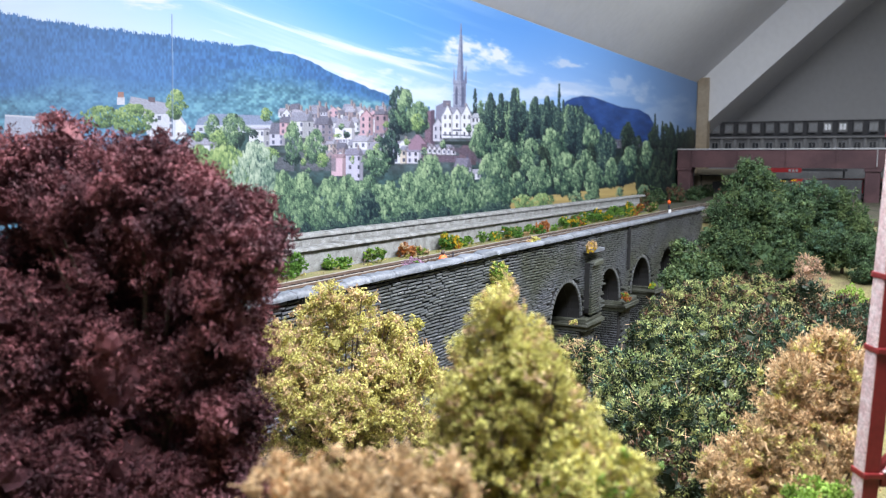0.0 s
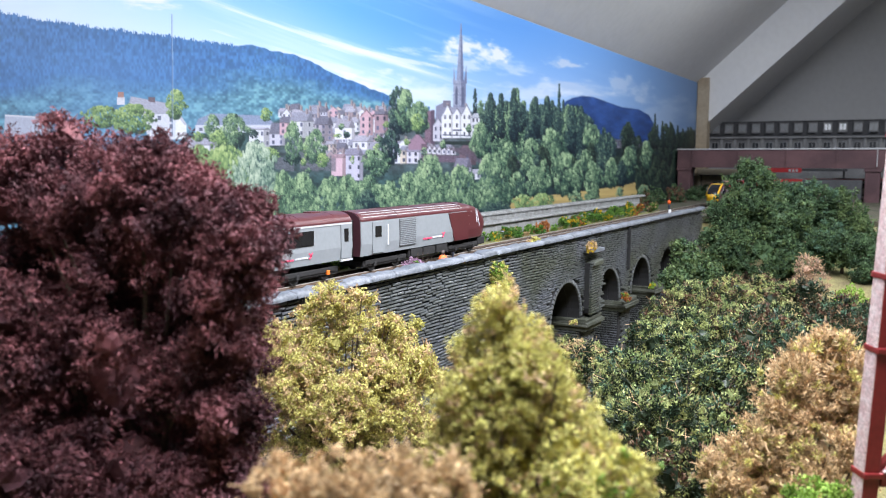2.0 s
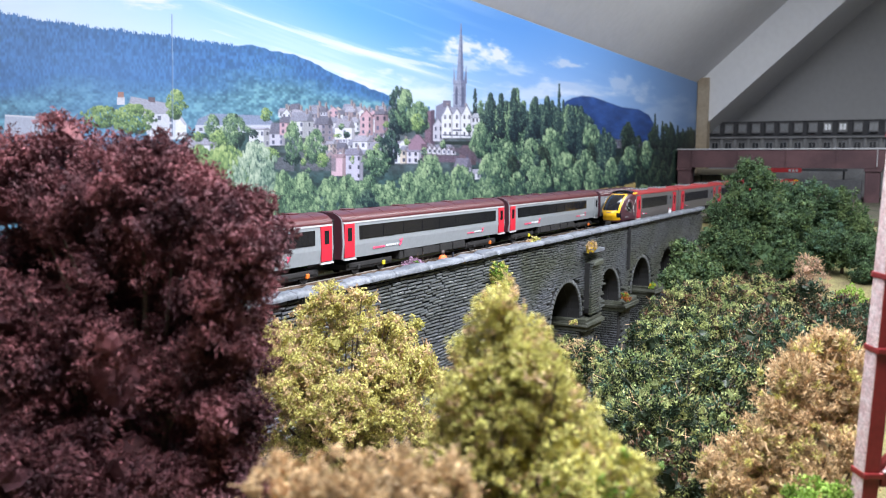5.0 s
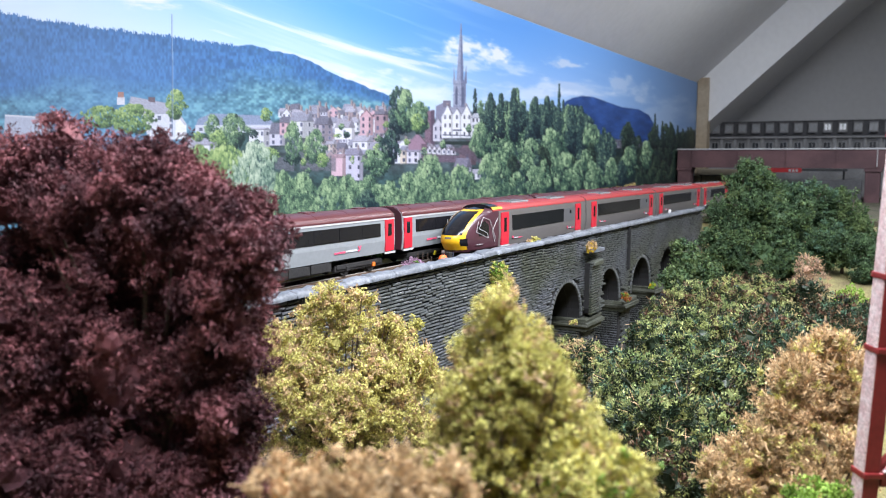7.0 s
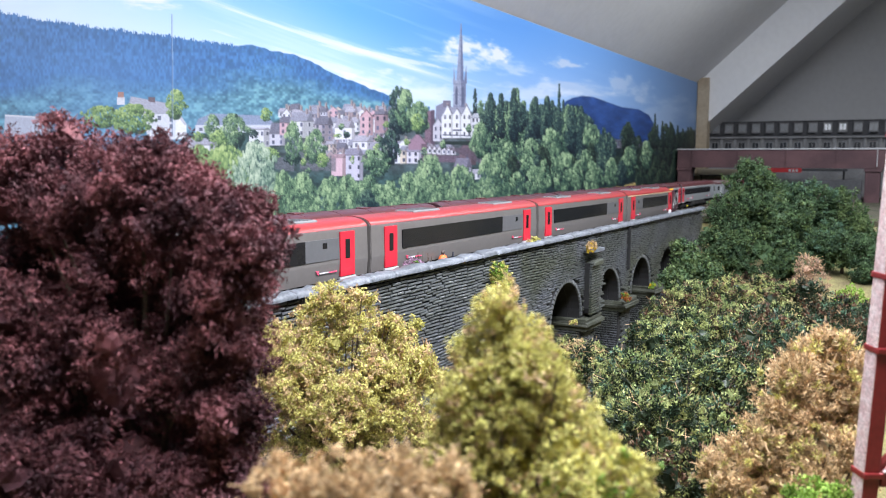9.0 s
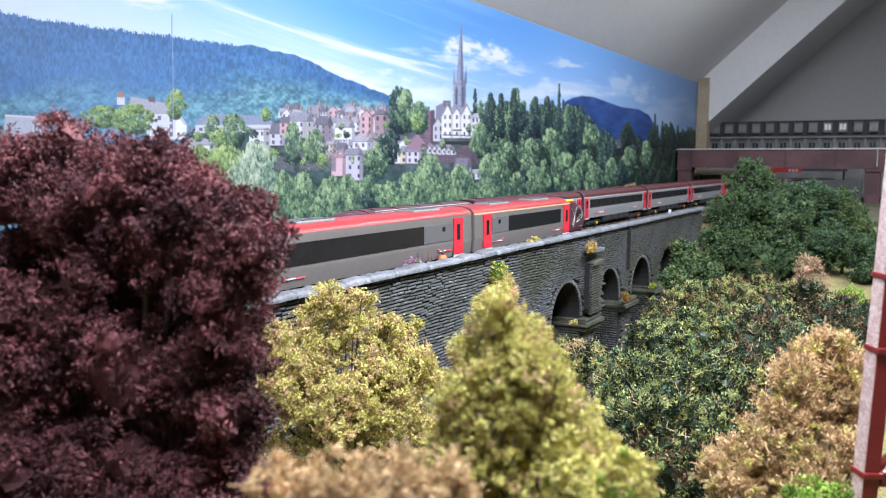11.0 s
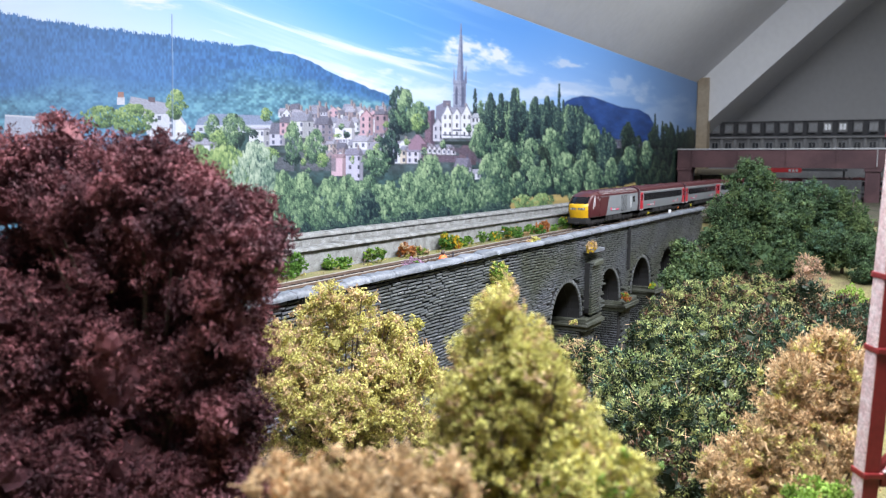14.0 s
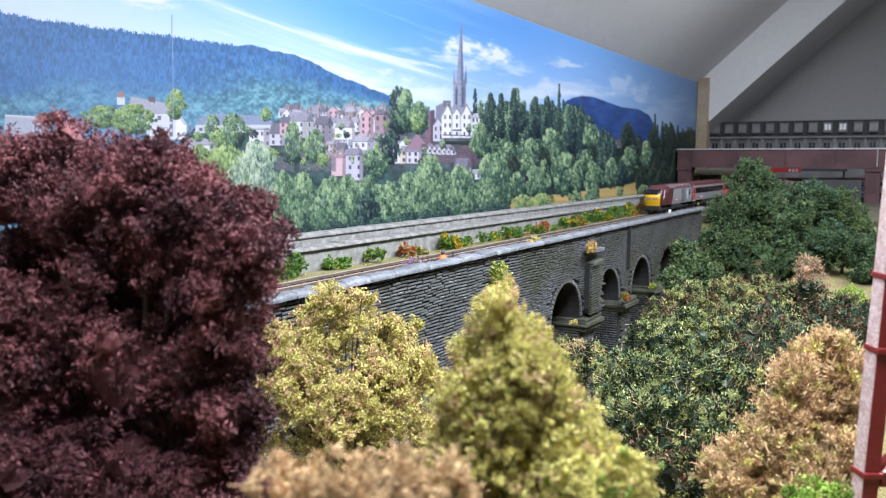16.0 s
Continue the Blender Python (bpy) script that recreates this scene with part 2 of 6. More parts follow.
structure("ceiling", sloped(-2.2, 3.2, Y0 + 0.03, -1.6, 0.0, 0.03), CEILING, "pale grey painted sloping loft ceiling", "ceiling")
structure("wall_backdrop", boxed(-2.2, 3.2, Y0 + 0.004, Y0 + 0.03, -1.1, CEIL0 - 0.003), WALLPAINT, "plain low wall behind the printed backdrop", "wall")
structure("wall_end", boxed(3.2, 3.24, -1.6, Y0 + 0.03, -1.1, 2.1), WALLPAINT, "grey painted gable end wall", "wall")
structure("wall_near", boxed(-2.24, -2.2, -1.6, Y0 + 0.03, -1.1, 2.1), WALLPAINT, "plain painted loft wall", "wall")
structure("wall_behind", boxed(-2.24, 3.24, -1.64, -1.6, -1.1, 2.1), WALLPAINT, "plain painted wall behind the aisle", "wall")
structure("floor", boxed(-2.24, 3.24, -1.64, Y0 + 0.03, -1.13, -1.1), FLOORMAT, "brown boarded loft floor", "floor")
# the boxed rafter that runs up the slope, and the post under its foot
rafter = structure("beam", sloped(2.55, 2.88, Y0 - 0.004, -1.55, -0.150, 0.149), CEILING, "boxed-in sloping roof rafter painted pale grey", "beam")
structure("post", boxed(2.535, 2.575, Y0 - 0.034, Y0 - 0.002, -0.1, 0.345), PINE, "bare pine corner post", "post")

# ---- ground ----
def ground_height(x, y):
    far = min(1.0, max(0.0, (x - 0.75) / 0.5)) * min(1.0, max(0.0, (-0.09 - y) / 0.12))
    base = -0.21 + 0.135 * far * far * (3 - 2 * far)
    lift = min(1.0, max(0.0, (x - 1.45) / 0.12))
    base = base * (1 - lift) + lift * -0.009
    return base + 0.010 * noise.noise((x * 9, y * 9, 0)) * (1 - lift * 0.9)


bm = bmesh.new()
nx, ny = 190, 60
grid = [[bm.verts.new((-1.95 + 5.05 * i / nx, -1.2 + 1.368 * j / ny, ground_height(-1.95 + 5.05 * i / nx, -1.2 + 1.368 * j / ny))) for j in range(ny + 1)] for i in range(nx + 1)]
for i in range(nx):
    for j in range(ny):
        bm.faces.new((grid[i][j], grid[i + 1][j], grid[i + 1][j + 1], grid[i][j + 1]))
structure("ground", bm, EARTH, "scenic earth and moss valley floor", "ground", True)
structure("baseboard", boxed(-1.95, 3.1, -1.2, 0.168, -0.30, -0.26, 0.004), FLOORMAT, "plywood baseboard under the model landscape", "baseboard")

# ---- viaduct ----
ARCHES = [0.859 + 0.1445 * k for k in range(4)]
HALF, CROWN, SPRING = 0.0455, -0.041, -0.0865
WALL_Y, WALL_TOP, END_X = -0.084, 0.0105, 1.52
FACE = WALL_Y + 0.0035

viaduct = thing("viaduct", Matrix(), "dark grey stone railway viaduct with round arches", "viaduct")
outline = [(-1.9, WALL_TOP), (-1.9, -0.235)]
for c in ARCHES:
    outline.append((c - HALF, -0.235))
    outline += [(c - HALF * math.cos(a), SPRING + HALF * math.sin(a)) for a in [math.pi * k / 16 for k in range(17)]]
    outline.append((c + HALF, -0.235))
outline += [(END_X, -0.235), (END_X, WALL_TOP)]
part("core", strip(bmesh.new(), outline, FACE, -0.066), JOINT_SHADE, viaduct)
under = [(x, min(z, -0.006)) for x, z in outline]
# near-black barrel: the arches' inner shade is put into its colour
part("arch_barrel", strip(bmesh.new(), under, -0.0655, 0.075), JOINT_SHADE, viaduct)
# added dark backing that stops light coming through the arches
part("back_wall", boxed(-1.9, 1.52, 0.0755, 0.08, -0.235, -0.0125), JOINT_SHADE, viaduct)
part("deck", boxed(-1.9, 1.56, -0.065, 0.075, -0.012, -0.0045), BALLAST, viaduct)


def in_arch(x, z, pad=0.0):
    for c in ARCHES:
        dx = abs(x - c)
        if dx < HALF + pad and (z < SPRING or dx * dx + (z - SPRING) ** 2 < (HALF + pad) ** 2):
            return True
    return False


def stone_mesh(w, h, d, seed):
    """One rough-faced stone, its face towards -y."""
    rng = random.Random(seed)
    me = bpy.data.meshes.new("stone")
    j = lambda s: rng.uniform(-s, s)
    pts = [(sx * w / 2, d, sz * h / 2) for sx, sz in ((-1, -1), (1, -1), (1, 1), (-1, 1))]
    pts += [(sx * (w / 2 - 0.0003) + j(0.0002), j(0.0003), sz * (h / 2 - 0.0003) + j(0.0002)) for sx, sz in ((-1, -1), (1, -1), (1, 1), (-1, 1))]
    pts.append((j(w * 0.2), -0.0005 + j(0.0005), j(h * 0.2)))
    faces = [(0, 1, 5, 4), (1, 2, 6, 5), (2, 3, 7, 6), (3, 0, 4, 7), (4, 5, 8), (5, 6, 8), (6, 7, 8), (7, 4, 8)]
    me.from_pydata(pts, [], faces)
    me.materials.append(STONE)
    return me


WIDTHS = (0.009, 0.012, 0.016, 0.021) * 3
STONES = [stone_mesh(w, 0.0022, 0.003, k) for k, w in enumerate(WIDTHS)]


def merged_stones(name, placements, parent, label=""):
    """Many stones as one mesh: (index into STONES, matrix)."""
    verts, faces, base = [], [], 0
    for k, m in placements:
        me = STONES[k]
        verts += [m @ v.co for v in me.vertices]
        faces += [[base + i for i in p.vertices] for p in me.polygons]
        base += len(me.vertices)
    me = bpy.data.meshes.new(name)
    me.from_pydata(verts, [], faces)
    me.materials.append(STONE)
    ob = new(name, me)
    ob.parent = parent
    return tagged(ob, label, "", "", "stuff")


rng = random.Random(5)
near_stones, far_stones = [], []
row = 0
z = WALL_TOP - 0.0014
while z > -0.2:
    x = 0.36 + rng.uniform(0, 0.008)
    while x < END_X - 0.004:
        k = rng.randrange(len(STONES))
        w = WIDTHS[k]
        xc = x + w / 2
        wave = 0.0010 * math.sin(xc * 21 + row * 0.1) + 0.0007 * math.sin(xc * 75 + row * 0.22)
        if not (in_arch(xc - w / 2, z, 0.003) or in_arch(xc + w / 2, z, 0.003) or in_arch(xc, z, 0.003)):
            m = pose(xc, FACE - 0.0022 + rng.uniform(-0.0004, 0.0004), z + wave, rng.uniform(-16, -6), rng.uniform(-0.6, 0.6), rng.uniform(-1.5, 1.5))
            (near_stones if 0.50 < xc < 0.66 and z > -0.03 else far_stones).append((k, m))
        x += w + 0.0006
    z -= 0.00268
    row += 1
z = -0.024
while z > SPRING:
    x = (ARCHES[0] + ARCHES[1]) / 2 - 0.019
    while x < (ARCHES[0] + ARCHES[1]) / 2 + 0.014:
        k = rng.randrange(len(STONES))
        far_stones.append((k, pose(x + WIDTHS[k] / 2, WALL_Y - 0.0078, z, 0, 0, rng.uniform(-3, 3))))
        x += WIDTHS[k] + 0.0006
    z -= 0.0030
# the pier sides that face back along the line
for c in ARCHES:
    z = SPRING - 0.004
    while z > -0.2:
        y = WALL_Y + 0.004
        while y < 0.06:
            k = rng.randrange(len(STONES))
            far_stones.append((k, pose(c + HALF - 0.0008, y + WIDTHS[k] / 2, z, 0, 0, -90)))
            y += WIDTHS[k] + 0.0008
        z -= 0.0032
merged_stones("stonework", far_stones, viaduct)
for k, m in near_stones[:300]:
    shared("stone", STONES[k], viaduct, m)
merged_stones("stonework", near_stones[300:], viaduct) if len(near_stones) > 300 else None

# voussoirs round each arch
bm_v = bmesh.new()
box(bm_v, -0.0022, 0.0022, -0.0004, 0.004, 0.0, 0.0045, 0.0004)
vouss = mesh_of("voussoir", bm_v, STONE)
for c in ARCHES[:3]:
    for k in range(27):
        a = math.pi * (k + 0.5) / 27
        shared("voussoir", vouss, viaduct, pose(c - HALF * math.cos(a), FACE - 0.0014, SPRING + HALF * math.sin(a), 0, math.degrees(a) - 90, 0))


def rough_slab(x0, x1, y0, y1, z0, z1, jitter, rng, cuts=3):
    """A slab with a worn, slightly wavy surface."""
    bm = boxed(x0, x1, y0, y1, z0, z1, min(z1 - z0, abs(x1 - x0)) * 0.22)
    for v in bm.verts:
        v.co += Vector((rng.uniform(-1, 1), rng.uniform(-1, 1), rng.uniform(-1, 1))) * jitter
    return bm


def rough_run(x0, x1, y0, y1, z0, z1, wave, rng, step=0.003):
    """A long weathered capping: rings along x, each a little out of true."""
    bm = bmesh.new()
    prev, first = None, None
    n = max(3, int((x1 - x0) / step))
    my, mz = (y1 - y0) * 0.18, (z1 - z0) * 0.3
    drift = rng.uniform(0, 6)
    for i in range(n + 1):
        x = x0 + (x1 - x0) * i / n
        dz = wave * (noise.noise((x * 60, drift, 0)) + 0.6 * noise.noise((x * 210, drift, 3)))
        dy = wave * noise.noise((x * 80, drift, 7))
        end = 0.0007 if i in (0, n) else 0.0
        pts = [(y0, z0), (y0, z1 - mz), (y0 + my, z1), ((y0 + y1) / 2, z1 + wave * 0.3), (y1 - my, z1), (y1, z1 - mz), (y1, z0)]
        ring = [bm.verts.new((x, y + dy + rng.uniform(-1, 1) * wave * 0.35, z + (dz + rng.uniform(-1, 1) * wave * 0.35 - end if z > z0 else 0))) for y, z in pts]
        if prev:
            for k in range(6):
                bm.faces.new((prev[k], prev[k + 1], ring[k + 1], ring[k]))
        first = first or ring
        prev = ring
    bm.faces.new(first)
    bm.faces.new(prev[::-1])
    bmesh.ops.recalc_face_normals(bm, faces=bm.faces[:])
    return bm


# coping slabs along the near parapet
x = 0.30
while x < END_X:
    w = rng.uniform(0.025, 0.06)
    part("coping_stone", rough_run(x, min(x + w - 0.0002, END_X), -0.0872, -0.0735, 0.0096, 0.0138, 0.0013, rng), COPING, viaduct, "", True)
    x += w
# piers: projecting pilasters and imposts
for k in range(3):
    px = (ARCHES[k] + ARCHES[k + 1]) / 2
    half = (ARCHES[1] - ARCHES[0]) / 2 - HALF
    if k == 0:
        part("pilaster", rough_slab(px - 0.019, px + 0.019, WALL_Y - 0.006, FACE, SPRING, -0.022, 0.0005, rng), JOINT_SHADE, viaduct)
        part("refuge_sill", rough_slab(px - 0.021, px + 0.020, WALL_Y - 0.010, FACE, -0.012, -0.008, 0.0006, rng), COPING, viaduct)
        part("refuge_sill", rough_slab(px - 0.017, px + 0.018, WALL_Y - 0.010, FACE, -0.028, -0.022, 0.0008, rng), STONE, viaduct)
    elif k == 1:
        part("pilaster", rough_slab(px - 0.0015, px + 0.0015, WALL_Y - 0.003, FACE, -0.05, 0.0095, 0.0003, rng), JOINT_SHADE, viaduct)
    for zz, grow in ((SPRING - 0.003, 0.002), (SPRING - 0.008, 0.0045), (SPRING - 0.013, 0.0015)):
        part("impost", rough_slab(px - half - grow, px + half + grow, WALL_Y - 0.003 - grow, 0.0, zz - 0.005, zz, 0.0009, rng), MOSSSTONE, viaduct)

# ---- the far parapet: a low wall with a ledge, and the taller wall behind it ----
parapet = thing("parapet_wall", Matrix(), "pale grey rendered stone parapet wall with a rounded ledge", "wall", kind="structure")
part("lower_wall", boxed(-1.9, 1.50, 0.042, 0.056, -0.0045, 0.017), BACKSTONE, parapet)
part("upper_wall", boxed(-1.9, 1.60, 0.0575, 0.070, -0.0045, 0.0255), BACKSTONE, parapet)
x = 0.25
while x < 1.60:
    w = rng.uniform(0.03, 0.06)
    if x < 1.5:
        part("ledge_stone", rough_run(x, x + w - 0.0002, 0.0385, 0.0572, 0.0165, 0.0195, 0.0008, rng), BACKSTONE, parapet, "", True)
    part("coping_stone", rough_run(x, x + w - 0.0002, 0.0555, 0.0725, 0.0257, 0.0292, 0.0006, rng), BACKSTONE, parapet, "", True)
    x += w

# ---- tracks ----
BEND, RADIUS, NEAR = 1.90, 0.90, -0.0437


def on_track(s, off):
    """Where a track lies s metres along: straight over the viaduct, then a bend. off: its distance from the far track."""
    if s < BEND:
        return Vector((s, off, 0)), 0.0
    a = (s - BEND) / RADIUS
    r = RADIUS + off
    return Vector((BEND + r * math.sin(a), -RADIUS + r * math.cos(a), 0)), -math.degrees(a)


bm = boxed(-0.0017, 0.0017, -0.0155, 0.0155, -0.0042, -0.0024, 0.0003)
sleeper = mesh_of("sleeper", bm, SLEEPER)
for off, name in ((0.0, "far"), (NEAR, "near")):
    track = thing("railway_track", Matrix(), "model railway track with brown rails and dark sleepers", "track", "tracks over the viaduct", "structure")
    s = -0.1
    while s < 2.35:
        c, turn = on_track(s, off)
        shared("sleeper", sleeper, track, Matrix.Translation(c) @ pose(0, 0, 0, 0, 0, turn))
        s += 0.0092 if s < 1.2 else 0.016
    for side in (-1, 1):
        for lo, hi, half, m, nm in ((-0.0026, -0.0005, 0.0006, RAIL, "rail"), (-0.0006, 0.0, 0.0007, RAILTOP, "railhead")):
            bm = bmesh.new()
            ring = None
            for i in range(61):
                s = (-1.9 + (BEND + 1.9) * i / 20 if i < 20 else BEND + 1.8 * (i - 20) / 40)
                c, turn = on_track(s, off)
                across = Vector((-math.sin(radians(turn)), math.cos(radians(turn)), 0))
                mid = c + across * side * 0.0083
                now = [bm.verts.new(mid + across * a + Vector((0, 0, h))) for a, h in ((-half, lo), (half, lo), (half, hi), (-half, hi))]
                if ring:
                    for k in range(4):
                        bm.faces.new((ring[k], ring[(k + 1) % 4], now[(k + 1) % 4], now[k]))
                ring = now
            bmesh.ops.recalc_face_normals(bm, faces=bm.faces[:])
            part(nm, bm, m, track)
part("ballast_bed", boxed(1.565, 3.1, -1.19, 0.10, -0.016, -0.0045), TRACKBED, None)
tagged(bpy.data.objects["ballast_bed"], "brown ballasted trackbed beyond the viaduct", "trackbed", "", "structure")

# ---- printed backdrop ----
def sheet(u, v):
    """From the camera view's own grid to metres along and up the printed sheet."""
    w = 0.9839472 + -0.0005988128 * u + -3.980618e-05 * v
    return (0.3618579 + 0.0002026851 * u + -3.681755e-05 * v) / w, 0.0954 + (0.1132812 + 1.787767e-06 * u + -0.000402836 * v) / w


# The print is drawn in code on a fine grid of ink dots: sky, hills, town, trees.
DOT = 1.5
PU, PV = np.meshgrid(np.arange(-30, 1262, DOT), np.arange(-70, 440, DOT))
INKS = np.zeros(PU.shape + (3,))
PRNG = np.random.default_rng(21)


def rgb(*c):
    return np.array(c, float)


def cloudy(u, v, su, sv, seed, octaves=4):
    """Soft value noise, 0 to 1, at a size of su by sv on the drawing's grid."""
    out, amp, total = 0.0, 1.0, 0.0
    for k in range(octaves):
        table = np.random.default_rng(seed * 31 + k).random((64, 64))
        x, y = u / su * 2 ** k + 7.3 * k + 500, v / sv * 2 ** k + 3.1 * k + 500
        i, j = np.floor(x).astype(int), np.floor(y).astype(int)
        fx, fy = x - i, y - j
        fx, fy = fx * fx * (3 - 2 * fx), fy * fy * (3 - 2 * fy)
        a, b, c, d = (table[(j + dj) % 64, (i + di) % 64] for dj, di in ((0, 0), (0, 1), (1, 0), (1, 1)))
        out = out + amp * ((a * (1 - fx) + b * fx) * (1 - fy) + (c * (1 - fx) + d * fx) * fy)
        total += amp
        amp *= 0.55
    return out / total


def window(u0, u1, v0, v1):
    """The part of the grid between these lines."""
    i0, i1 = (int(np.clip((a + 30) / DOT + o, 0, PU.shape[1])) for a, o in ((u0, -1), (u1, 3)))
    j0, j1 = (int(np.clip((a + 70) / DOT + o, 0, PU.shape[0])) for a, o in ((v0, -1), (v1, 3)))
    return slice(j0, j1), slice(i0, i1)


def lay(w, colour, alpha):
    INKS[w] += (colour - INKS[w]) * np.asarray(alpha)[..., None]


def below(line, soft=1.2):
    """1 under an outline given by (u, v) points, 0 over it."""
    us, vs = zip(*line)
    return np.clip((PV - np.interp(PU, us, vs)) / soft + 0.5, 0, 1)


def shape(pts, colour, alpha=1.0, grain=0.05):
    """One flat-coloured outline with softened edges."""
    us, vs = [p[0] for p in pts], [p[1] for p in pts]
    w = window(min(us), max(us), min(vs), max(vs))
    u, v = PU[w], PV[w]
    if not u.size:
        return
    cover = np.zeros(u.shape)
    for du in (-0.33, 0, 0.33):
        for dv in (-0.33, 0, 0.33):
            inside = np.zeros(u.shape, bool)
            x, y = u + du * DOT, v + dv * DOT
            for (a, b), (c, d) in zip(pts, pts[1:] + pts[:1]):
                if b != d:
                    inside ^= ((b > y) != (d > y)) & (x < (c - a) * (y - b) / (d - b) + a)
            cover += inside
    shade = 1 + (PRNG.random(u.shape) - 0.5) * 2 * grain
    lay(w, rgb(*colour) * shade[..., None], cover / 9 * alpha)


# sky: paler to the left and towards the horizon
across = np.clip(PU / 1230, 0, 1)
high = np.stack([np.interp(across, (0, 0.25, 0.5, 0.75, 1), c) for c in ((150, 138, 96, 92, 98), (192, 190, 164, 150, 132), (236, 240, 236, 222, 178))], -1)
low = np.stack([np.interp(across, (0, 0.3, 0.55, 0.8, 1), c) for c in ((215, 220, 205, 150, 112), (228, 233, 224, 182, 140), (240, 244, 243, 226, 180))], -1)
horizon = np.interp(PU, (0, 500, 700, 1000, 1230), (60, 130, 190, 190, 230))
mix = np.clip(1 - (horizon - PV) / 150, 0, 1) ** 1.3
INKS[:] = high + (low - high) * mix[..., None]
whole_sheet = (slice(None), slice(None))
haze = np.clip(1 - PU / 420, 0, 1) * cloudy(PU, PV, 210, 60, 5)
lay(whole_sheet, rgb(222, 232, 244), haze * 0.75)
slant = PV - 0.36 * PU
streaks = np.clip((cloudy(PU + slant, slant, 420, 34, 8, 5) - 0.46) * 3.2, 0, 1) * np.interp(PU, (200, 420, 760, 900), (0.4, 1, 1, 0.1))
lay(whole_sheet, rgb(226, 236, 247), streaks * 0.48)
for u, v, w, h, lean, power in ((600, 78, 190, 9, 0.34, 0.7), (560, 110, 120, 8, 0.3, 0.6), (690, 102, 110, 8, 0.25, 0.7), (830, 88, 38, 20, 0.2, 0.95), (873, 98, 24, 17, 0.1, 0.95), (790, 108, 60, 12, 0.2, 0.6), (905, 122, 46, 12, 0.2, 0.45), (1000, 114, 26, 10, 0.15, 0.75), (1012, 160, 70, 16, 0.1, 0.55), (1096, 148, 22, 20, 0.1, 0.5), (1136, 166, 24, 18, 0.1, 0.45), (650, 148, 62, 20, 0.05, 0.85), (740, 168, 60, 22, 0.0, 0.55), (255, -2, 62, 13, 0.1, 0.9), (1180, 205, 60, 26, 0.0, 0.3), (940, 165, 60, 20, 0.0, 0.5)):
    win = window(u - 1.8 * w, u + 1.8 * w, v - 2.4 * h - lean * w, v + 2.4 * h + lean * w)
    a, b = (PU[win] - u) / w, (PV[win] - v - lean * (PU[win] - u)) / h
    rag = cloudy(a * 40 + u, b * 40, 24, 26, int(u), 5)
    lay(win, rgb(224, 228, 236) if u < 950 else rgb(190, 200, 218), np.clip((1.25 - np.hypot(a, b) - (rag - 0.5) * 2.6) * 1.1, 0, 1) ** 1.4 * power)

# the wooded hills: blue and hazy above, greener below
ridge = [(-60, 14), (0, 24), (60, 36), (100, 41), (160, 50), (210, 57), (270, 63), (330, 71), (390, 80), (420, 82), (436, 80), (470, 88), (520, 98), (560, 116), (600, 138), (635, 150), (690, 172), (720, 190)]
teeth = np.abs(((PU / 5.3 + 0.7 * np.sin(PU * 0.37)) % 1) - 0.5) * 2
jag = np.where(PU < 420, teeth * 7 * (0.5 + cloudy(PU, PU * 0, 9, 9, 3, 2)), 5 * cloudy(PU, PU * 0, 16, 9, 4, 2) - 1)
hill = np.clip((PV - np.interp(PU, *zip(*ridge)) + jag) / 1.3, 0, 1) * (PU < 760)
depth = np.clip((PV - np.interp(PU, *zip(*ridge))) / (205 - np.interp(PU, *zip(*ridge))), 0, 1)
canopy = 0.45 * cloudy(PU, PV, 12, 9, 11, 1) + 0.55 * cloudy(PU, PV, 4.6, 4, 22, 1)
firs = 0.7 * cloudy(PU, PV, 3.2, 6, 12, 1) + 0.3 * cloudy(PU, PV, 60, 26, 23, 3)
patch = cloudy(PU, PV, 130, 40, 13, 3)
tint = depth + (patch - 0.5) * 0.5 + np.interp(PU, (0, 300, 420, 700), (-0.30, -0.05, 0.1, 0.22))
tint = np.clip((tint - 0.33) * 2.6, 0, 1)
blue = rgb(68, 112, 166) * (1 + (firs - 0.5)[..., None] * 0.42)
green = rgb(94, 140, 162) * (1 + (canopy - 0.5)[..., None] * 0.6)
lay(whole_sheet, blue + (green - blue) * tint[..., None], hill)
lay(whole_sheet, rgb(96, 140, 196), hill * np.clip(1 - np.abs(PU - 180) / 260, 0, 1) * np.clip(depth * 1.4 - 0.1, 0, 0.5))
bright = np.clip((canopy - 0.56) * 5, 0, 1) * tint * np.interp(PU, (250, 450), (0.25, 0.75))
lay(whole_sheet, rgb(142, 188, 186), hill * bright * 0.6)
gloom = np.clip((0.42 - canopy) * 5, 0, 1) * np.interp(PU, (300, 450), (0.3, 0.7))
lay(whole_sheet, rgb(64, 104, 136), hill * gloom * 0.7)
far_hill = [(985, 205), (1000, 180), (1012, 174), (1030, 170), (1050, 172), (1080, 183), (1100, 190), (1130, 194), (1148, 204), (1158, 222), (1166, 246), (1180, 262)]
dark_hill = below([(984, 500)] + far_hill + [(1181, 500)]) * (cloudy(PU, PV, 6, 5, 14, 3) * 0.2 + 0.9)
lay(whole_sheet, rgb(44, 70, 124) * (0.75 + 0.5 * cloudy(PU, PV, 14, 9, 15, 4))[..., None], np.clip(dark_hill, 0, 1))

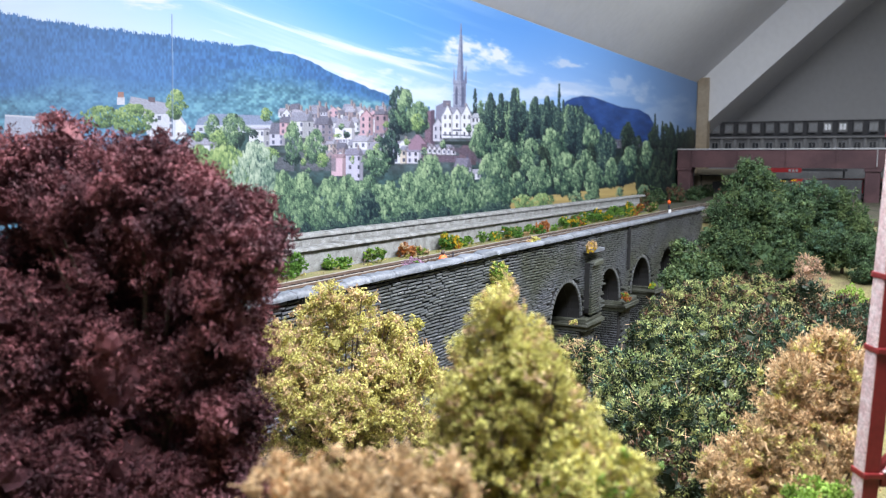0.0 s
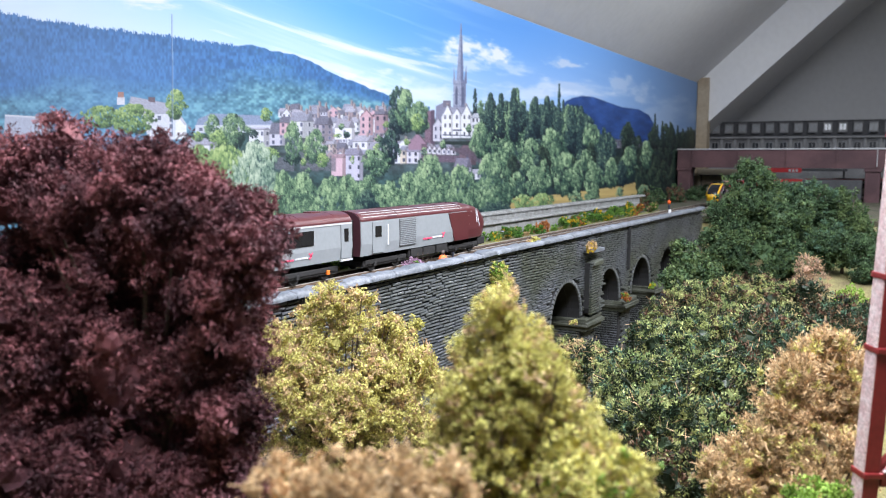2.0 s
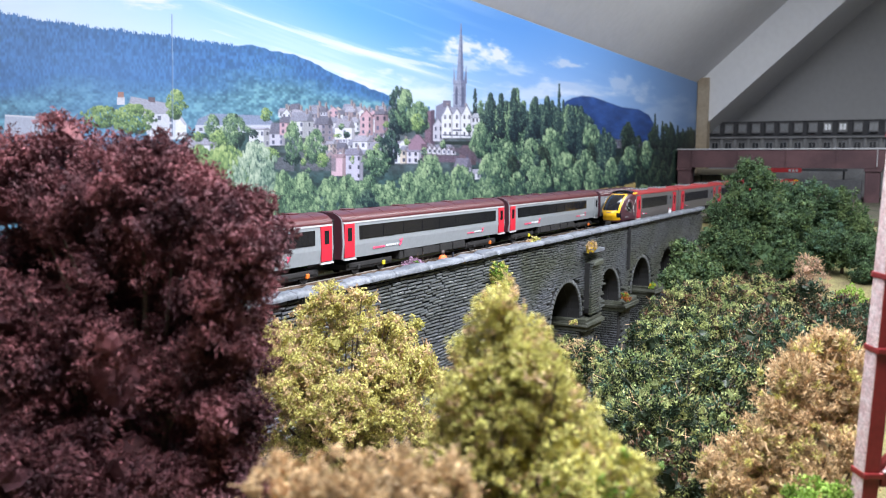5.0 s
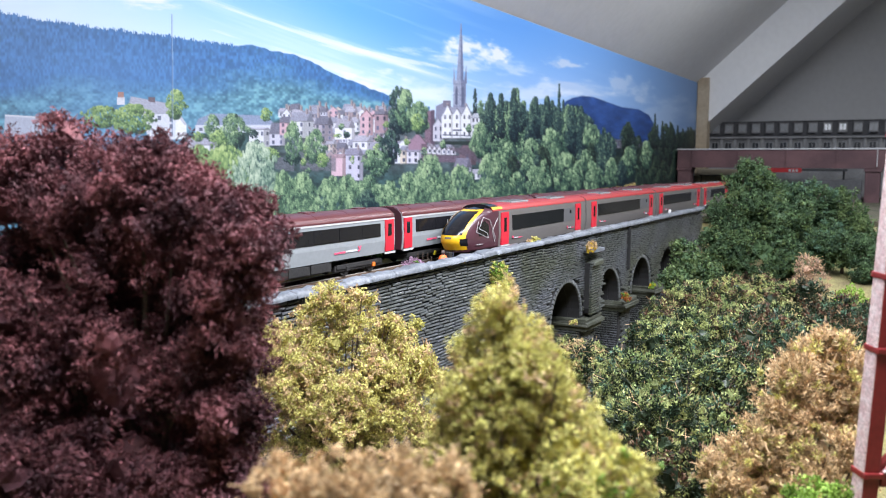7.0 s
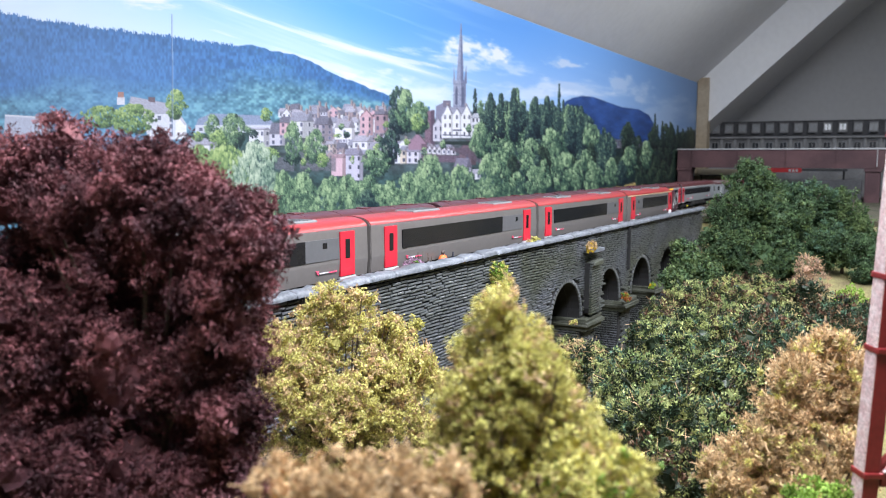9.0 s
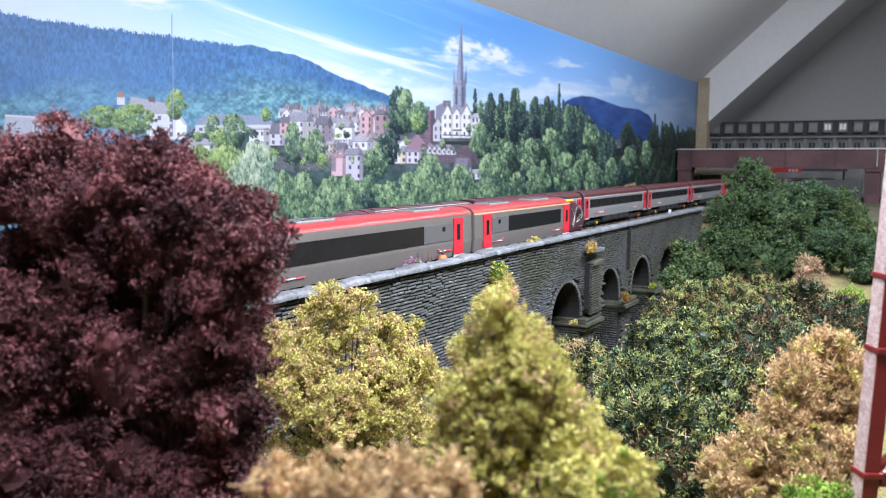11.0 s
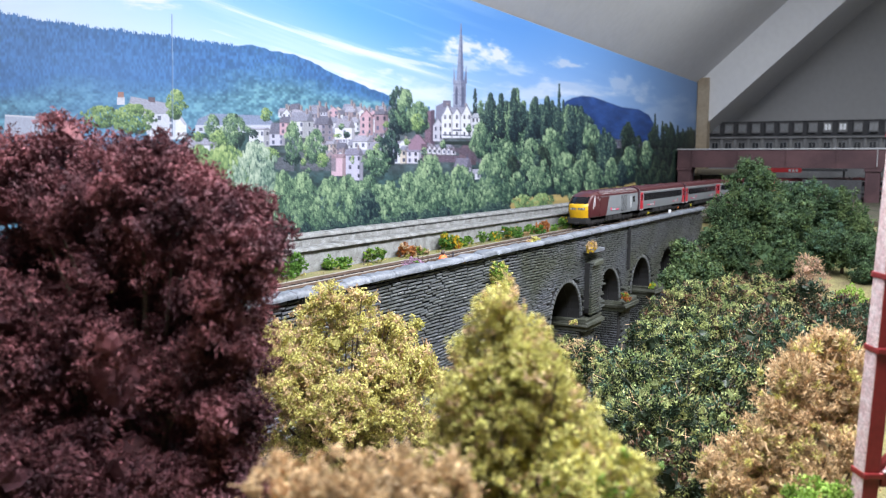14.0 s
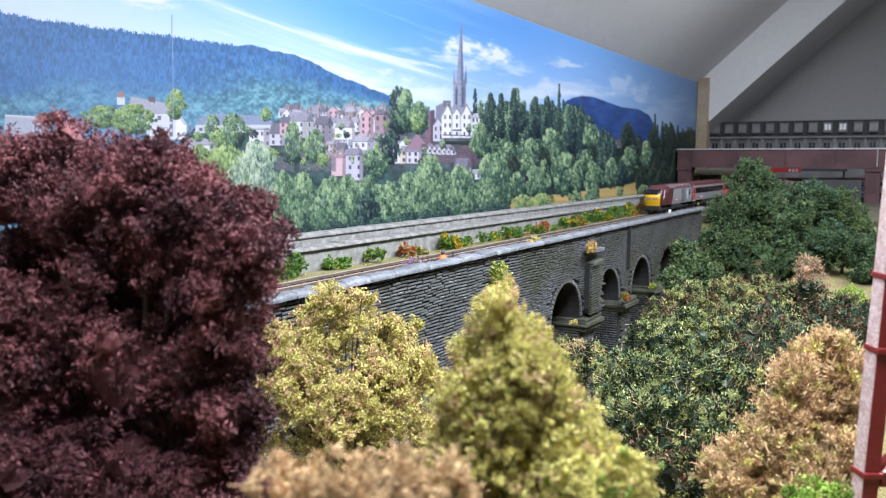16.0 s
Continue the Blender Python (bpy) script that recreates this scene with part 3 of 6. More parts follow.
# the dark ground of the town's slope and the river bank
bank = below([(-60, 500), (300, 300), (330, 240), (420, 228), (520, 208), (690, 200), (760, 212), (850, 196), (900, 190), (1000, 216), (1080, 246), (1150, 258), (1200, 236), (1262, 226)], 6)
lay(whole_sheet, rgb(58, 80, 82) * (0.55 + 0.9 * cloudy(PU, PV, 9, 7, 16, 4))[..., None], bank)
lay(whole_sheet, rgb(118, 114, 128) * (0.5 + cloudy(PU, PV, 8, 4, 17, 4))[..., None], bank * np.clip(1 - np.abs(PV - 262) / 55, 0, 1) * np.interp(PU, (470, 540, 800, 870), (0, 0.75, 0.7, 0)))
lay(whole_sheet, rgb(30, 42, 46) * (0.5 + cloudy(PU, PV, 9, 8, 18, 4))[..., None], bank * np.interp(PU, (860, 960, 1150), (0, 0.7, 0.95)))

# ---- the printed town ----
WHITE, LILAC_W, PINK_W, BRICK_W, STONE_W, CREAM_W = (212, 214, 226), (192, 192, 210), (200, 166, 178), (158, 142, 150), (146, 140, 152), (196, 184, 178)
SLATE_R, DARK_R, PALE_R = (146, 148, 168), (114, 114, 132), (170, 170, 188)
GLASS_P = (82, 86, 108)


def house(u, foot, w, h, wall=WHITE, roof=SLATE_R, top=10, cols=2, rows=2, gable=False, stack=1, lean=0.0, side=0.3):
    """A printed house: a lit front, a shaded return, a roof, windows with pale surrounds, and chimneys."""
    split = u + w * (1 - side)
    shape([(u, foot), (u, foot - h), (split, foot - h + lean * 0.6), (split, foot + lean * 0.6)], wall, grain=0.04)
    shape([(split, foot + lean * 0.6), (split, foot - h + lean * 0.6), (u + w, foot - h + lean), (u + w, foot + lean)], [c * 0.76 for c in wall], grain=0.06)
    if gable:
        shape([(u, foot - h + 0.5), (u + w / 2, foot - h - top), (u + w, foot - h + lean + 0.5)], wall)
        shape([(u - 1, foot - h + 1.5), (u + w / 2, foot - h - top - 1.5), (u + w / 2, foot - h - top + 0.6), (u + 1, foot - h + 1.5)], roof)
        shape([(u + w + 1, foot - h + 1.5 + lean), (u + w / 2, foot - h - top - 1.5), (u + w / 2, foot - h - top + 0.6), (u + w - 1, foot - h + 1.5 + lean)], [c * 0.7 for c in roof])
    else:
        shape([(u - 1, foot - h + 1), (u + w * 0.14, foot - h - top), (u + w * 0.86, foot - h - top + lean), (u + w + 1, foot - h + 1 + lean)], roof, grain=0.09)
        shape([(u + w * 0.7, foot - h + 1 + lean * 0.7), (u + w * 0.86, foot - h - top + lean), (u + w + 1, foot - h + 1 + lean)], [c * 0.78 for c in roof])
        shape([(u - 1, foot - h + 0.4), (u - 1, foot - h + 1.8), (u + w + 1, foot - h + 1.8 + lean), (u + w + 1, foot - h + 0.4 + lean)], [c * 0.55 for c in roof], 0.6)
    for i in range(cols):
        for j in range(rows):
            a, b = u + w * (i + 0.5) / cols, foot - h + h * (j + 0.45) / rows + lean * (i + 0.5) / cols
            sw, sh = min(2.0, w / cols * 0.2), min(3.4, h / rows * 0.28)
            dim = PRNG.uniform(0.7, 1.25)
            shape([(a - sw - 0.5, b + sh + 0.7), (a - sw - 0.5, b - sh - 0.5), (a + sw + 0.5, b - sh - 0.5), (a + sw + 0.5, b + sh + 0.7)], [min(235, c * 1.08) for c in wall], 0.7)
            shape([(a - sw, b + sh), (a - sw, b - sh), (a + sw, b - sh), (a + sw, b + sh)], [c * dim for c in GLASS_P])
    for i in range(stack):
        a = u + w * (0.2 + 0.6 * i / max(1, stack - 1) if stack > 1 else 0.72)
        t = foot - h - top
        shape([(a - 2, t + 3), (a - 2, t - 5), (a + 2, t - 5), (a + 2, t + 3)], (164, 152, 156))
        shape([(a + 0.6, t + 3), (a + 0.6, t - 5), (a + 2, t - 5), (a + 2, t + 3)], (98, 84, 94))
        for d in (-1.2, 0.9):
            shape([(a + d - 0.6, t - 5), (a + d - 0.6, t - 7.5), (a + d + 0.6, t - 7.5), (a + d + 0.6, t - 5)], (170, 154, 152))


# low roofs and the hotel at the edge of the town
shape([(6, 240), (8, 203), (88, 208), (90, 240)], (176, 182, 202))
shape([(8, 203), (8, 206), (88, 211), (88, 208)], (206, 210, 222))
for u in (72, 80, 94, 100):
    shape([(u, 210), (u, 201), (u + 4, 201), (u + 4, 210)], (168, 166, 180))
shape([(206, 186), (206, 172), (220, 172), (220, 186)], (206, 208, 220))
shape([(208, 173), (208, 163), (218, 163), (218, 173)], (160, 124, 118))
shape([(222, 200), (231, 171), (296, 183), (309, 203), (250, 203)], (166, 168, 186), grain=0.08)
shape([(250, 202), (309, 202), (309, 247), (262, 247)], (206, 210, 224))
shape([(309, 190), (329, 221), (329, 245), (309, 248)], (226, 228, 236))
shape([(296, 183), (304, 181), (330, 221), (326, 222)], (188, 190, 204))
shape([(262, 180), (262, 172), (274, 173), (274, 182)], (110, 96, 106))
for u, v in ((281, 209), (281, 230), (302, 212), (302, 224), (302, 238), (264, 206)):
    shape([(u - 3, v + 4), (u - 3, v - 4), (u + 3, v - 4), (u + 3, v + 4)], (112, 118, 138))
shape([(345, 224), (350, 211), (372, 201), (470, 205), (488, 222)], (136, 148, 176), grain=0.07)
shape([(345, 222), (488, 221), (488, 234), (345, 236)], (196, 200, 216))
for k in range(10):
    shape([(352 + k * 13, 232), (352 + k * 13, 226), (358 + k * 13, 226), (358 + k * 13, 232)], (104, 110, 134))
house(326, 270, 64, 14, WHITE, (164, 164, 184), 11, 2, 1, stack=0)
house(440, 263, 37, 34, WHITE, PALE_R, 3, 4, 2, stack=0)
house(476, 258, 28, 22, LILAC_W, DARK_R, 18, 2, 2, stack=1)
# terraces climbing the slope, row behind row
town = random.Random(12)
for v, u0, u1, hh in ((207, 492, 684, 9), (216, 498, 672, 15), (236, 494, 690, 20), (256, 586, 690, 15), (272, 560, 720, 15), (290, 560, 700, 15), (274, 700, 800, 13)):
    u = u0
    while u < u1:
        w = town.uniform(14, 26)
        house(u, v + town.uniform(-4, 4), w, hh + town.uniform(-3, 4), town.choice((WHITE, WHITE, WHITE, LILAC_W, LILAC_W, PINK_W, BRICK_W, STONE_W, CREAM_W)), town.choice((SLATE_R, SLATE_R, DARK_R, PALE_R)), town.uniform(6, 11), town.choice((2, 2, 3)), 2 if hh > 12 else 1, town.random() < 0.25, town.choice((0, 0, 1, 1)), town.uniform(-1.5, 1.5), town.uniform(0.2, 0.45))
        u += w * town.uniform(0.8, 1.05)
house(512, 244, 42, 30, WHITE, SLATE_R, 15, 3, 2, stack=1, side=0.5)
house(556, 250, 32, 30, (172, 164, 180), DARK_R, 15, 3, 3, stack=2, side=0.6)
house(592, 247, 35, 22, (218, 218, 230), (158, 156, 172), 14, 1, 1, stack=1, side=0.15)
house(637, 240, 22, 34, PINK_W, (128, 96, 110), 11, 2, 3, True, 1)
house(662, 236, 24, 34, (160, 136, 148), DARK_R, 8, 2, 2, False, 2)
house(624, 266, 36, 16, WHITE, PALE_R, 10, 3, 1, stack=1)
house(586, 312, 28, 34, (206, 176, 190), (160, 138, 150), 5, 0, 0, stack=0)
house(611, 320, 31, 46, (190, 188, 210), (140, 138, 160), 11, 2, 3, stack=1, side=0.2)
house(650, 284, 34, 18, LILAC_W, (150, 150, 170), 14, 2, 1, stack=0)
house(707, 290, 14, 24, (208, 196, 184), SLATE_R, 7, 1, 2, stack=0)
house(719, 290, 32, 22, (204, 202, 218), (144, 142, 164), 14, 3, 2, stack=2)
house(722, 266, 33, 12, (148, 122, 142), (134, 112, 130), 18, 0, 0, True, 0)
shape([(751, 252), (752, 197), (768, 195), (769, 256)], (122, 102, 118), grain=0.14)
shape([(762, 254), (762, 196), (768, 195), (769, 256)], (88, 76, 94), grain=0.12)
for k in range(6):
    house(756 + k * 8.4, 272 + k * 0.5, 8, 9, (206, 206, 220), (120, 112, 128), 6, 1, 1, True, 0)
shape([(745, 286), (745, 272), (812, 276), (812, 288)], (104, 92, 108), grain=0.15)
house(812, 292, 30, 28, (112, 96, 108), (92, 80, 94), 15, 1, 1, True, 0)
house(803, 304, 31, 8, LILAC_W, (126, 124, 144), 16, 3, 1, stack=0)
house(834, 318, 16, 12, WHITE, PALE_R, 6, 2, 1, stack=0)
house(848, 292, 18, 10, (190, 190, 206), PALE_R, 5, 1, 1, stack=0)
shape([(790, 262), (850, 262), (930, 286), (930, 300), (850, 290)], (92, 82, 96), 0.7, 0.15)
# the church: tower, pinnacles and spire
for pts, c in (([(801, 192), (802, 143), (824, 143), (823, 200)], (150, 156, 180)), ([(815, 198), (815, 143), (824, 143), (823, 200)], (112, 118, 146)), ([(807, 144), (814.6, 42), (816.2, 42), (820, 144)], (140, 148, 176)), ([(814.5, 144), (815.6, 44), (816.2, 44), (820, 144)], (100, 108, 140)), ([(801, 148), (803, 114), (805.5, 148)], (140, 146, 172)), ([(820, 148), (824.5, 116), (826, 148)], (112, 118, 148))):
    shape(pts, c, grain=0.1)
for u in (805.5, 816.5):
    shape([(u, 186), (u, 158), (u + 2, 152), (u + 4, 158), (u + 4, 186)], (84, 90, 116))
for v in (148, 168, 188):
    shape([(801, v), (824, v), (824, v + 1.2), (801, v + 1.2)], (96, 102, 128), 0.7)
# the large white house below the church
shape([(770, 215), (771, 188), (784, 182), (800, 190), (800, 215)], (128, 130, 154))
shape([(784, 190), (784, 178), (797, 178), (797, 190)], (116, 112, 132))
house(766, 250, 18, 28, (190, 190, 206), SLATE_R, 12, 2, 2, True, 0)
house(781, 244, 54, 40, (214, 216, 228), (150, 152, 174), 14, 0, 0, False, 2, side=0.0)
for u, w in ((783, 17), (801, 14), (817, 17)):
    house(u, 245, w, 44, (220, 222, 232), (120, 122, 146), 15 if w > 14 else 9, 2 if w > 14 else 1, 3, True, 0, side=0.12)
shape([(783, 238), (834, 240), (834, 242), (783, 240)], (86, 88, 110))
shape([(801, 232), (817, 232), (817, 229), (801, 229)], (96, 98, 120))
house(834, 242, 26, 34, (206, 208, 222), (176, 180, 196), 7, 4, 3, stack=0, side=0.1)
shape([(780, 250), (846, 250), (850, 258), (780, 256)], (44, 56, 56))
house(1075, 262, 30, 12, (120, 120, 132), (96, 98, 112), 3, 4, 1, stack=0)
house(1104, 264, 36, 10, (108, 108, 120), (88, 90, 104), 3, 5, 1, stack=1)
house(951, 286, 9, 12, (206, 212, 226), PALE_R, 4, 1, 1, stack=0)
for u in (486, 530, 560):
    shape([(u, 300), (u, 278), (u + 34, 280), (u + 34, 304)], (104, 104, 116), 0.7, 0.2)

# the straw field
field = below([(860, 500), (880, 354), (1000, 343), (1100, 329), (1130, 322), (1150, 332), (1160, 500)])
lay(whole_sheet, rgb(178, 156, 104) * (0.86 + 0.28 * cloudy(PU, PV, 60, 3, 19, 3))[..., None], field)

# ---- trees of the print, the far ones first ----
RAMPS = {
    "leafy": ((30, 48, 50), (62, 88, 76), (108, 136, 106), (168, 192, 148)),
    "willow": ((66, 90, 86), (112, 138, 122), (158, 178, 158), (200, 212, 190)),
    "garden": ((46, 68, 58), (88, 116, 80), (134, 160, 104), (180, 200, 136)),
    "conifer": ((20, 32, 42), (36, 54, 62), (62, 86, 82), (118, 142, 116)),
    "shade": ((20, 28, 32), (34, 48, 48), (52, 70, 60), (88, 104, 82)),
}


def drawn_tree(u, foot, w, h, kind="leafy", style="round", fine=1.0):
    """A tree of the print: an uneven outline filled with small overlapping puffs, lit from above and dark below."""
    long = {"round": 1.25, "willow": 2.3, "tall": 2.0, "spire": 1.5}[style]
    r0 = float(np.clip(min(w, h) * 0.07, 1.4, 2.5)) * fine
    n = int(max(14, w * h / (r0 * r0 * long) * 1.05))
    ramp = np.array(RAMPS[kind], float)
    t = PRNG.uniform(0, 1, n)
    s = PRNG.uniform(-1, 1, n)
    ph = PRNG.uniform(0, 6.28, 4)
    if style == "spire":
        wide = (1 - t) ** 0.8 * (0.85 + 0.2 * np.sin(t * 30 + ph[0]))
    elif style == "tall":
        wide = np.sin(np.clip(t * 0.86 + 0.1, 0, 1) * math.pi) ** 0.45 * (1 - 0.4 * t)
    else:
        wide = np.sin(np.clip(t * 0.93 + 0.05, 0, 1) * math.pi) ** 0.55
    wide = wide * (1 + 0.15 * np.sin(t * 11 + ph[1]) * np.sign(s) + 0.1 * np.sin(t * 23 + ph[2]))
    order = np.argsort(t * 0.45 + PRNG.uniform(0, 0.55, n))[::-1] if style != "spire" else np.argsort(t)[::-1]
    lump = np.sin(s * 4.2 + ph[3]) * np.sin(t * 9 + ph[0])
    tone = {'leafy': 0.55, 'willow': 0.56, 'garden': 0.54}.get(kind, 0.45) + 0.36 * (t - 0.5) - 0.15 * s + 0.19 * lump + PRNG.normal(size=n) * 0.17 - 0.30 * np.clip(0.22 - t, 0, 1) / 0.22
    for i in order:
        rx = r0 * PRNG.uniform(0.7, 1.3)
        ry = rx * long
        cu, cv = u + s[i] * wide[i] * w / 2, foot - t[i] * h
        win = window(cu - rx * 1.3, cu + rx * 1.3, cv - ry * 1.3, cv + ry * 1.3)
        a, b = (PU[win] - cu) / rx, (PV[win] - cv) / ry
        if not a.size:
            continue
        speck = PRNG.random(a.shape)
        cover = np.clip((1.25 - a * a - b * b) * 1.3 - speck * 0.75, 0, 1)
        k = np.clip(tone[i] - 0.17 * b - 0.10 * a + (speck - 0.5) * 0.55, 0, 0.999) * 3
        j = k.astype(int)
        lay(win, ramp[j] + (ramp[j + 1] - ramp[j]) * (k - j)[..., None], cover)


for k in range(34):
    u = PRNG.uniform(350, 850)
    drawn_tree(u, PRNG.uniform(225, 310), PRNG.uniform(6, 15), PRNG.uniform(6, 16), ("garden", "conifer", "leafy")[k % 3], "round")
for u, f, w, h, kind in ((310, 210, 34, 50, "garden"), (180, 225, 70, 36, "garden"), (236, 236, 74, 50, "garden"), (375, 250, 26, 46, "leafy"), (412, 262, 48, 58, "leafy"), (386, 262, 30, 30, "garden"), (706, 236, 40, 80, "conifer"), (718, 232, 36, 70, "leafy"), (742, 236, 30, 54, "leafy"), (738, 232, 22, 30, "garden"), (690, 288, 34, 56, "conifer"), (668, 312, 40, 44, "leafy"), (518, 290, 30, 72, "leafy"), (556, 288, 34, 56, "leafy"), (570, 296, 22, 24, "garden"), (655, 300, 30, 34, "leafy"), (474, 282, 42, 20, "garden"), (350, 250, 20, 16, "garden"), (470, 214, 20, 22, "garden")):
    drawn_tree(u, f, w, h, kind, "willow" if h > 50 else "round")
drawn_tree(840, 200, 9, 42, "conifer", "tall")
drawn_tree(850, 205, 12, 26, "leafy", "round")
for k in range(54):
    u = 848 + 216 * (k * 0.618 % 1)
    top = float(np.interp(u, (846, 866, 880, 910, 940, 970, 1000, 1030, 1064), (232, 165, 172, 158, 178, 172, 182, 190, 236)))
    base = PRNG.uniform(232, 305)
    drawn_tree(u, base, PRNG.uniform(15, 25), min(base - top + PRNG.uniform(-26, 4), 115), "conifer" if k % 4 else "leafy", ("spire", "tall", "willow")[k % 3])
for u, f, w, h in ((868, 250, 20, 84), (886, 245, 18, 78), (909, 250, 20, 92), (947, 245, 22, 72), (989, 255, 12, 106), (968, 260, 20, 88), (1012, 270, 18, 82), (1028, 280, 17, 90), (1060, 310, 14, 80), (1069, 305, 12, 66)):
    drawn_tree(u, f, w, h, "conifer", "tall" if w > 16 else "spire")
for u, f, w, h in ((850, 280, 34, 60), (900, 300, 30, 46), (940, 292, 30, 44), (975, 290, 36, 60), (1045, 262, 30, 40)):
    drawn_tree(u, f, w, h, "leafy", "willow")
for k in range(64):
    u = PRNG.uniform(1035, 1262)
    base = PRNG.uniform(262, 330)
    drawn_tree(u, base, PRNG.uniform(10, 22), PRNG.uniform(22, 46) + (20 if u > 1150 else 0), "shade" if u > 1090 else "conifer", ("spire", "willow", "tall")[k % 3])
for u in range(1154, 1262, 9):
    drawn_tree(u, 262, 10, PRNG.uniform(22, 46), "shade", "spire")
for k in range(30):
    u = PRNG.uniform(855, 1150)
    drawn_tree(u, PRNG.uniform(300, 336) - (u - 850) * 0.03, PRNG.uniform(14, 26), PRNG.uniform(24, 50), ("conifer", "leafy", "shade")[k % 3], "willow")
for k in range(46):
    u = PRNG.uniform(326, 905)
    foot = 352 + PRNG.uniform(0, 1) * 34 + (u - 600) * 0.02
    drawn_tree(u, foot, PRNG.uniform(24, 42), PRNG.uniform(30, 52), "willow" if u < 470 else "leafy", "willow")
for u, f, w, h, kind in ((372, 330, 60, 62, "garden"), (400, 345, 80, 84, "garden"), (450, 376, 84, 122, "willow"), (352, 320, 46, 60, "garden"), (500, 425, 44, 120, "leafy"), (540, 425, 46, 116, "leafy"), (575, 425, 40, 104, "leafy"), (612, 420, 56, 106, "leafy"), (648, 415, 34, 76, "conifer"), (690, 410, 40, 86, "leafy"), (722, 405, 50, 96, "leafy"), (762, 402, 66, 124, "leafy"), (815, 396, 56, 100, "leafy"), (872, 386, 62, 112, "leafy"), (916, 348, 30, 40, "leafy"), (945, 348, 30, 52, "leafy"), (962, 345, 26, 60, "leafy"), (1000, 344, 44, 70, "leafy"), (1022, 342, 18, 56, "leafy"), (1048, 356, 26, 68, "leafy"), (1082, 332, 24, 50, "leafy"), (1100, 330, 16, 44, "conifer"), (1134, 350, 20, 54, "shade")):
    drawn_tree(u, f, w, h, kind, "willow")
drawn_tree(648, 405, 46, 60, "conifer", "willow")
for k in range(30):
    drawn_tree(PRNG.uniform(1148, 1262), PRNG.uniform(318, 366), PRNG.uniform(14, 26), PRNG.uniform(22, 46), "shade", "willow")
for u, w in ((925, 34), (960, 40), (1018, 26), (1046, 26), (1096, 12), (1140, 24)):
    drawn_tree(u, 370 - (u - 950) * 0.08, w, 26, "garden" if u < 1000 else "leafy", "round")
for k in range(60):
    u = PRNG.uniform(480, 900)
    drawn_tree(u, 434 - (u - 480) * 0.11, 22, PRNG.uniform(16, 34), "conifer", "round")
# the joint between two sheets of the print
shape([(303.4, 238), (302.8, 26), (304.2, 26), (305.0, 238)], (86, 104, 140), 0.8)
shape([(305.0, 238), (304.2, 26), (305.2, 26), (306.2, 238)], (196, 210, 226), 0.6)


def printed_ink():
    """Satin paper that shows the ink, its tone already raised against the lamp's falloff."""
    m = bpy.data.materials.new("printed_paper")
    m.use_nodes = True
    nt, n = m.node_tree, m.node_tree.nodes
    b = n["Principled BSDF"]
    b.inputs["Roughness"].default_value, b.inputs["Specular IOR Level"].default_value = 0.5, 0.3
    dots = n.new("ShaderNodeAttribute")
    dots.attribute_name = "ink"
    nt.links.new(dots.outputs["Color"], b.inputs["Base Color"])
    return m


backdrop = tagged(new("backdrop"), "printed paper backdrop of a hillside town", "backdrop", "", "structure")
bm = bmesh.new()
bm.faces.new([bm.verts.new((x, Y0 - 0.00015, z)) for x, z in ((0.0, -0.1), (2.54, -0.1), (2.54, CEIL0 - 0.002), (0.0, CEIL0 - 0.002))])
part("paper_sheet", bm, mat("plain_backdrop_paper", (0.30, 0.36, 0.44), 0.6, 0.05, 300, 0), backdrop)
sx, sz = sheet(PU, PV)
nr, nc = PU.shape
cells = (np.arange(nr - 1)[:, None] * nc + np.arange(nc - 1)[None, :])
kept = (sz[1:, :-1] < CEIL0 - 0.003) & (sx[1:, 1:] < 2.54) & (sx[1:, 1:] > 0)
cells = cells[kept]
me = bpy.data.meshes.new("print")
me.vertices.add(nr * nc)
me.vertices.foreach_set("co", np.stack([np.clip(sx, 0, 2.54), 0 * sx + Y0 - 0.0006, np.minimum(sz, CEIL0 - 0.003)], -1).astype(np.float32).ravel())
me.loops.add(len(cells) * 4)
me.loops.foreach_set("vertex_index", np.stack([cells, cells + nc, cells + nc + 1, cells + 1], 1).astype(np.int32).ravel())
me.polygons.add(len(cells))
me.polygons.foreach_set("loop_start", np.arange(0, len(cells) * 4, 4, dtype=np.int32))
me.update(calc_edges=True)
# ink brightened towards the right, standing in for light the lamp loses there
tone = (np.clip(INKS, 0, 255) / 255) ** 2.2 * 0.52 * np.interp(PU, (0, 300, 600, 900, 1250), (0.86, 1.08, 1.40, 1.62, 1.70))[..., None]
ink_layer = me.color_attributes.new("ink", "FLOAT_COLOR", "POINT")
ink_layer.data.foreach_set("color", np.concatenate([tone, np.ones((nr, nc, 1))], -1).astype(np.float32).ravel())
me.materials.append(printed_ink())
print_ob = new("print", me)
print_ob.parent = backdrop
tagged(print_ob, "hazy photographic print of hills, town and trees")

# ---- trains ----
MAROON = mat("maroon_paint", (0.078, 0.018, 0.020), 0.35, 0.08, 300, 0.02)
PLUM = mat("plum_paint", (0.06, 0.022, 0.03), 0.35, 0.08, 300, 0.02)
SILVER = mat("silver_grey_paint", (0.21, 0.225, 0.235), 0.4, 0.05, 300, 0.02)
BRONZE = mat("warm_grey_paint", (0.112, 0.103, 0.098), 0.38, 0.06, 300, 0.02)
REDROOF = mat("bright_red_paint", (0.27, 0.024, 0.024), 0.35, 0.06, 300, 0.02)
REDDOOR = mat("red_door_paint", (0.50, 0.018, 0.035), 0.35, 0.05, 300, 0.02)
TRAINYELLOW = mat("warning_yellow_paint", (0.68, 0.38, 0.01), 0.4, 0.05, 300, 0.02)
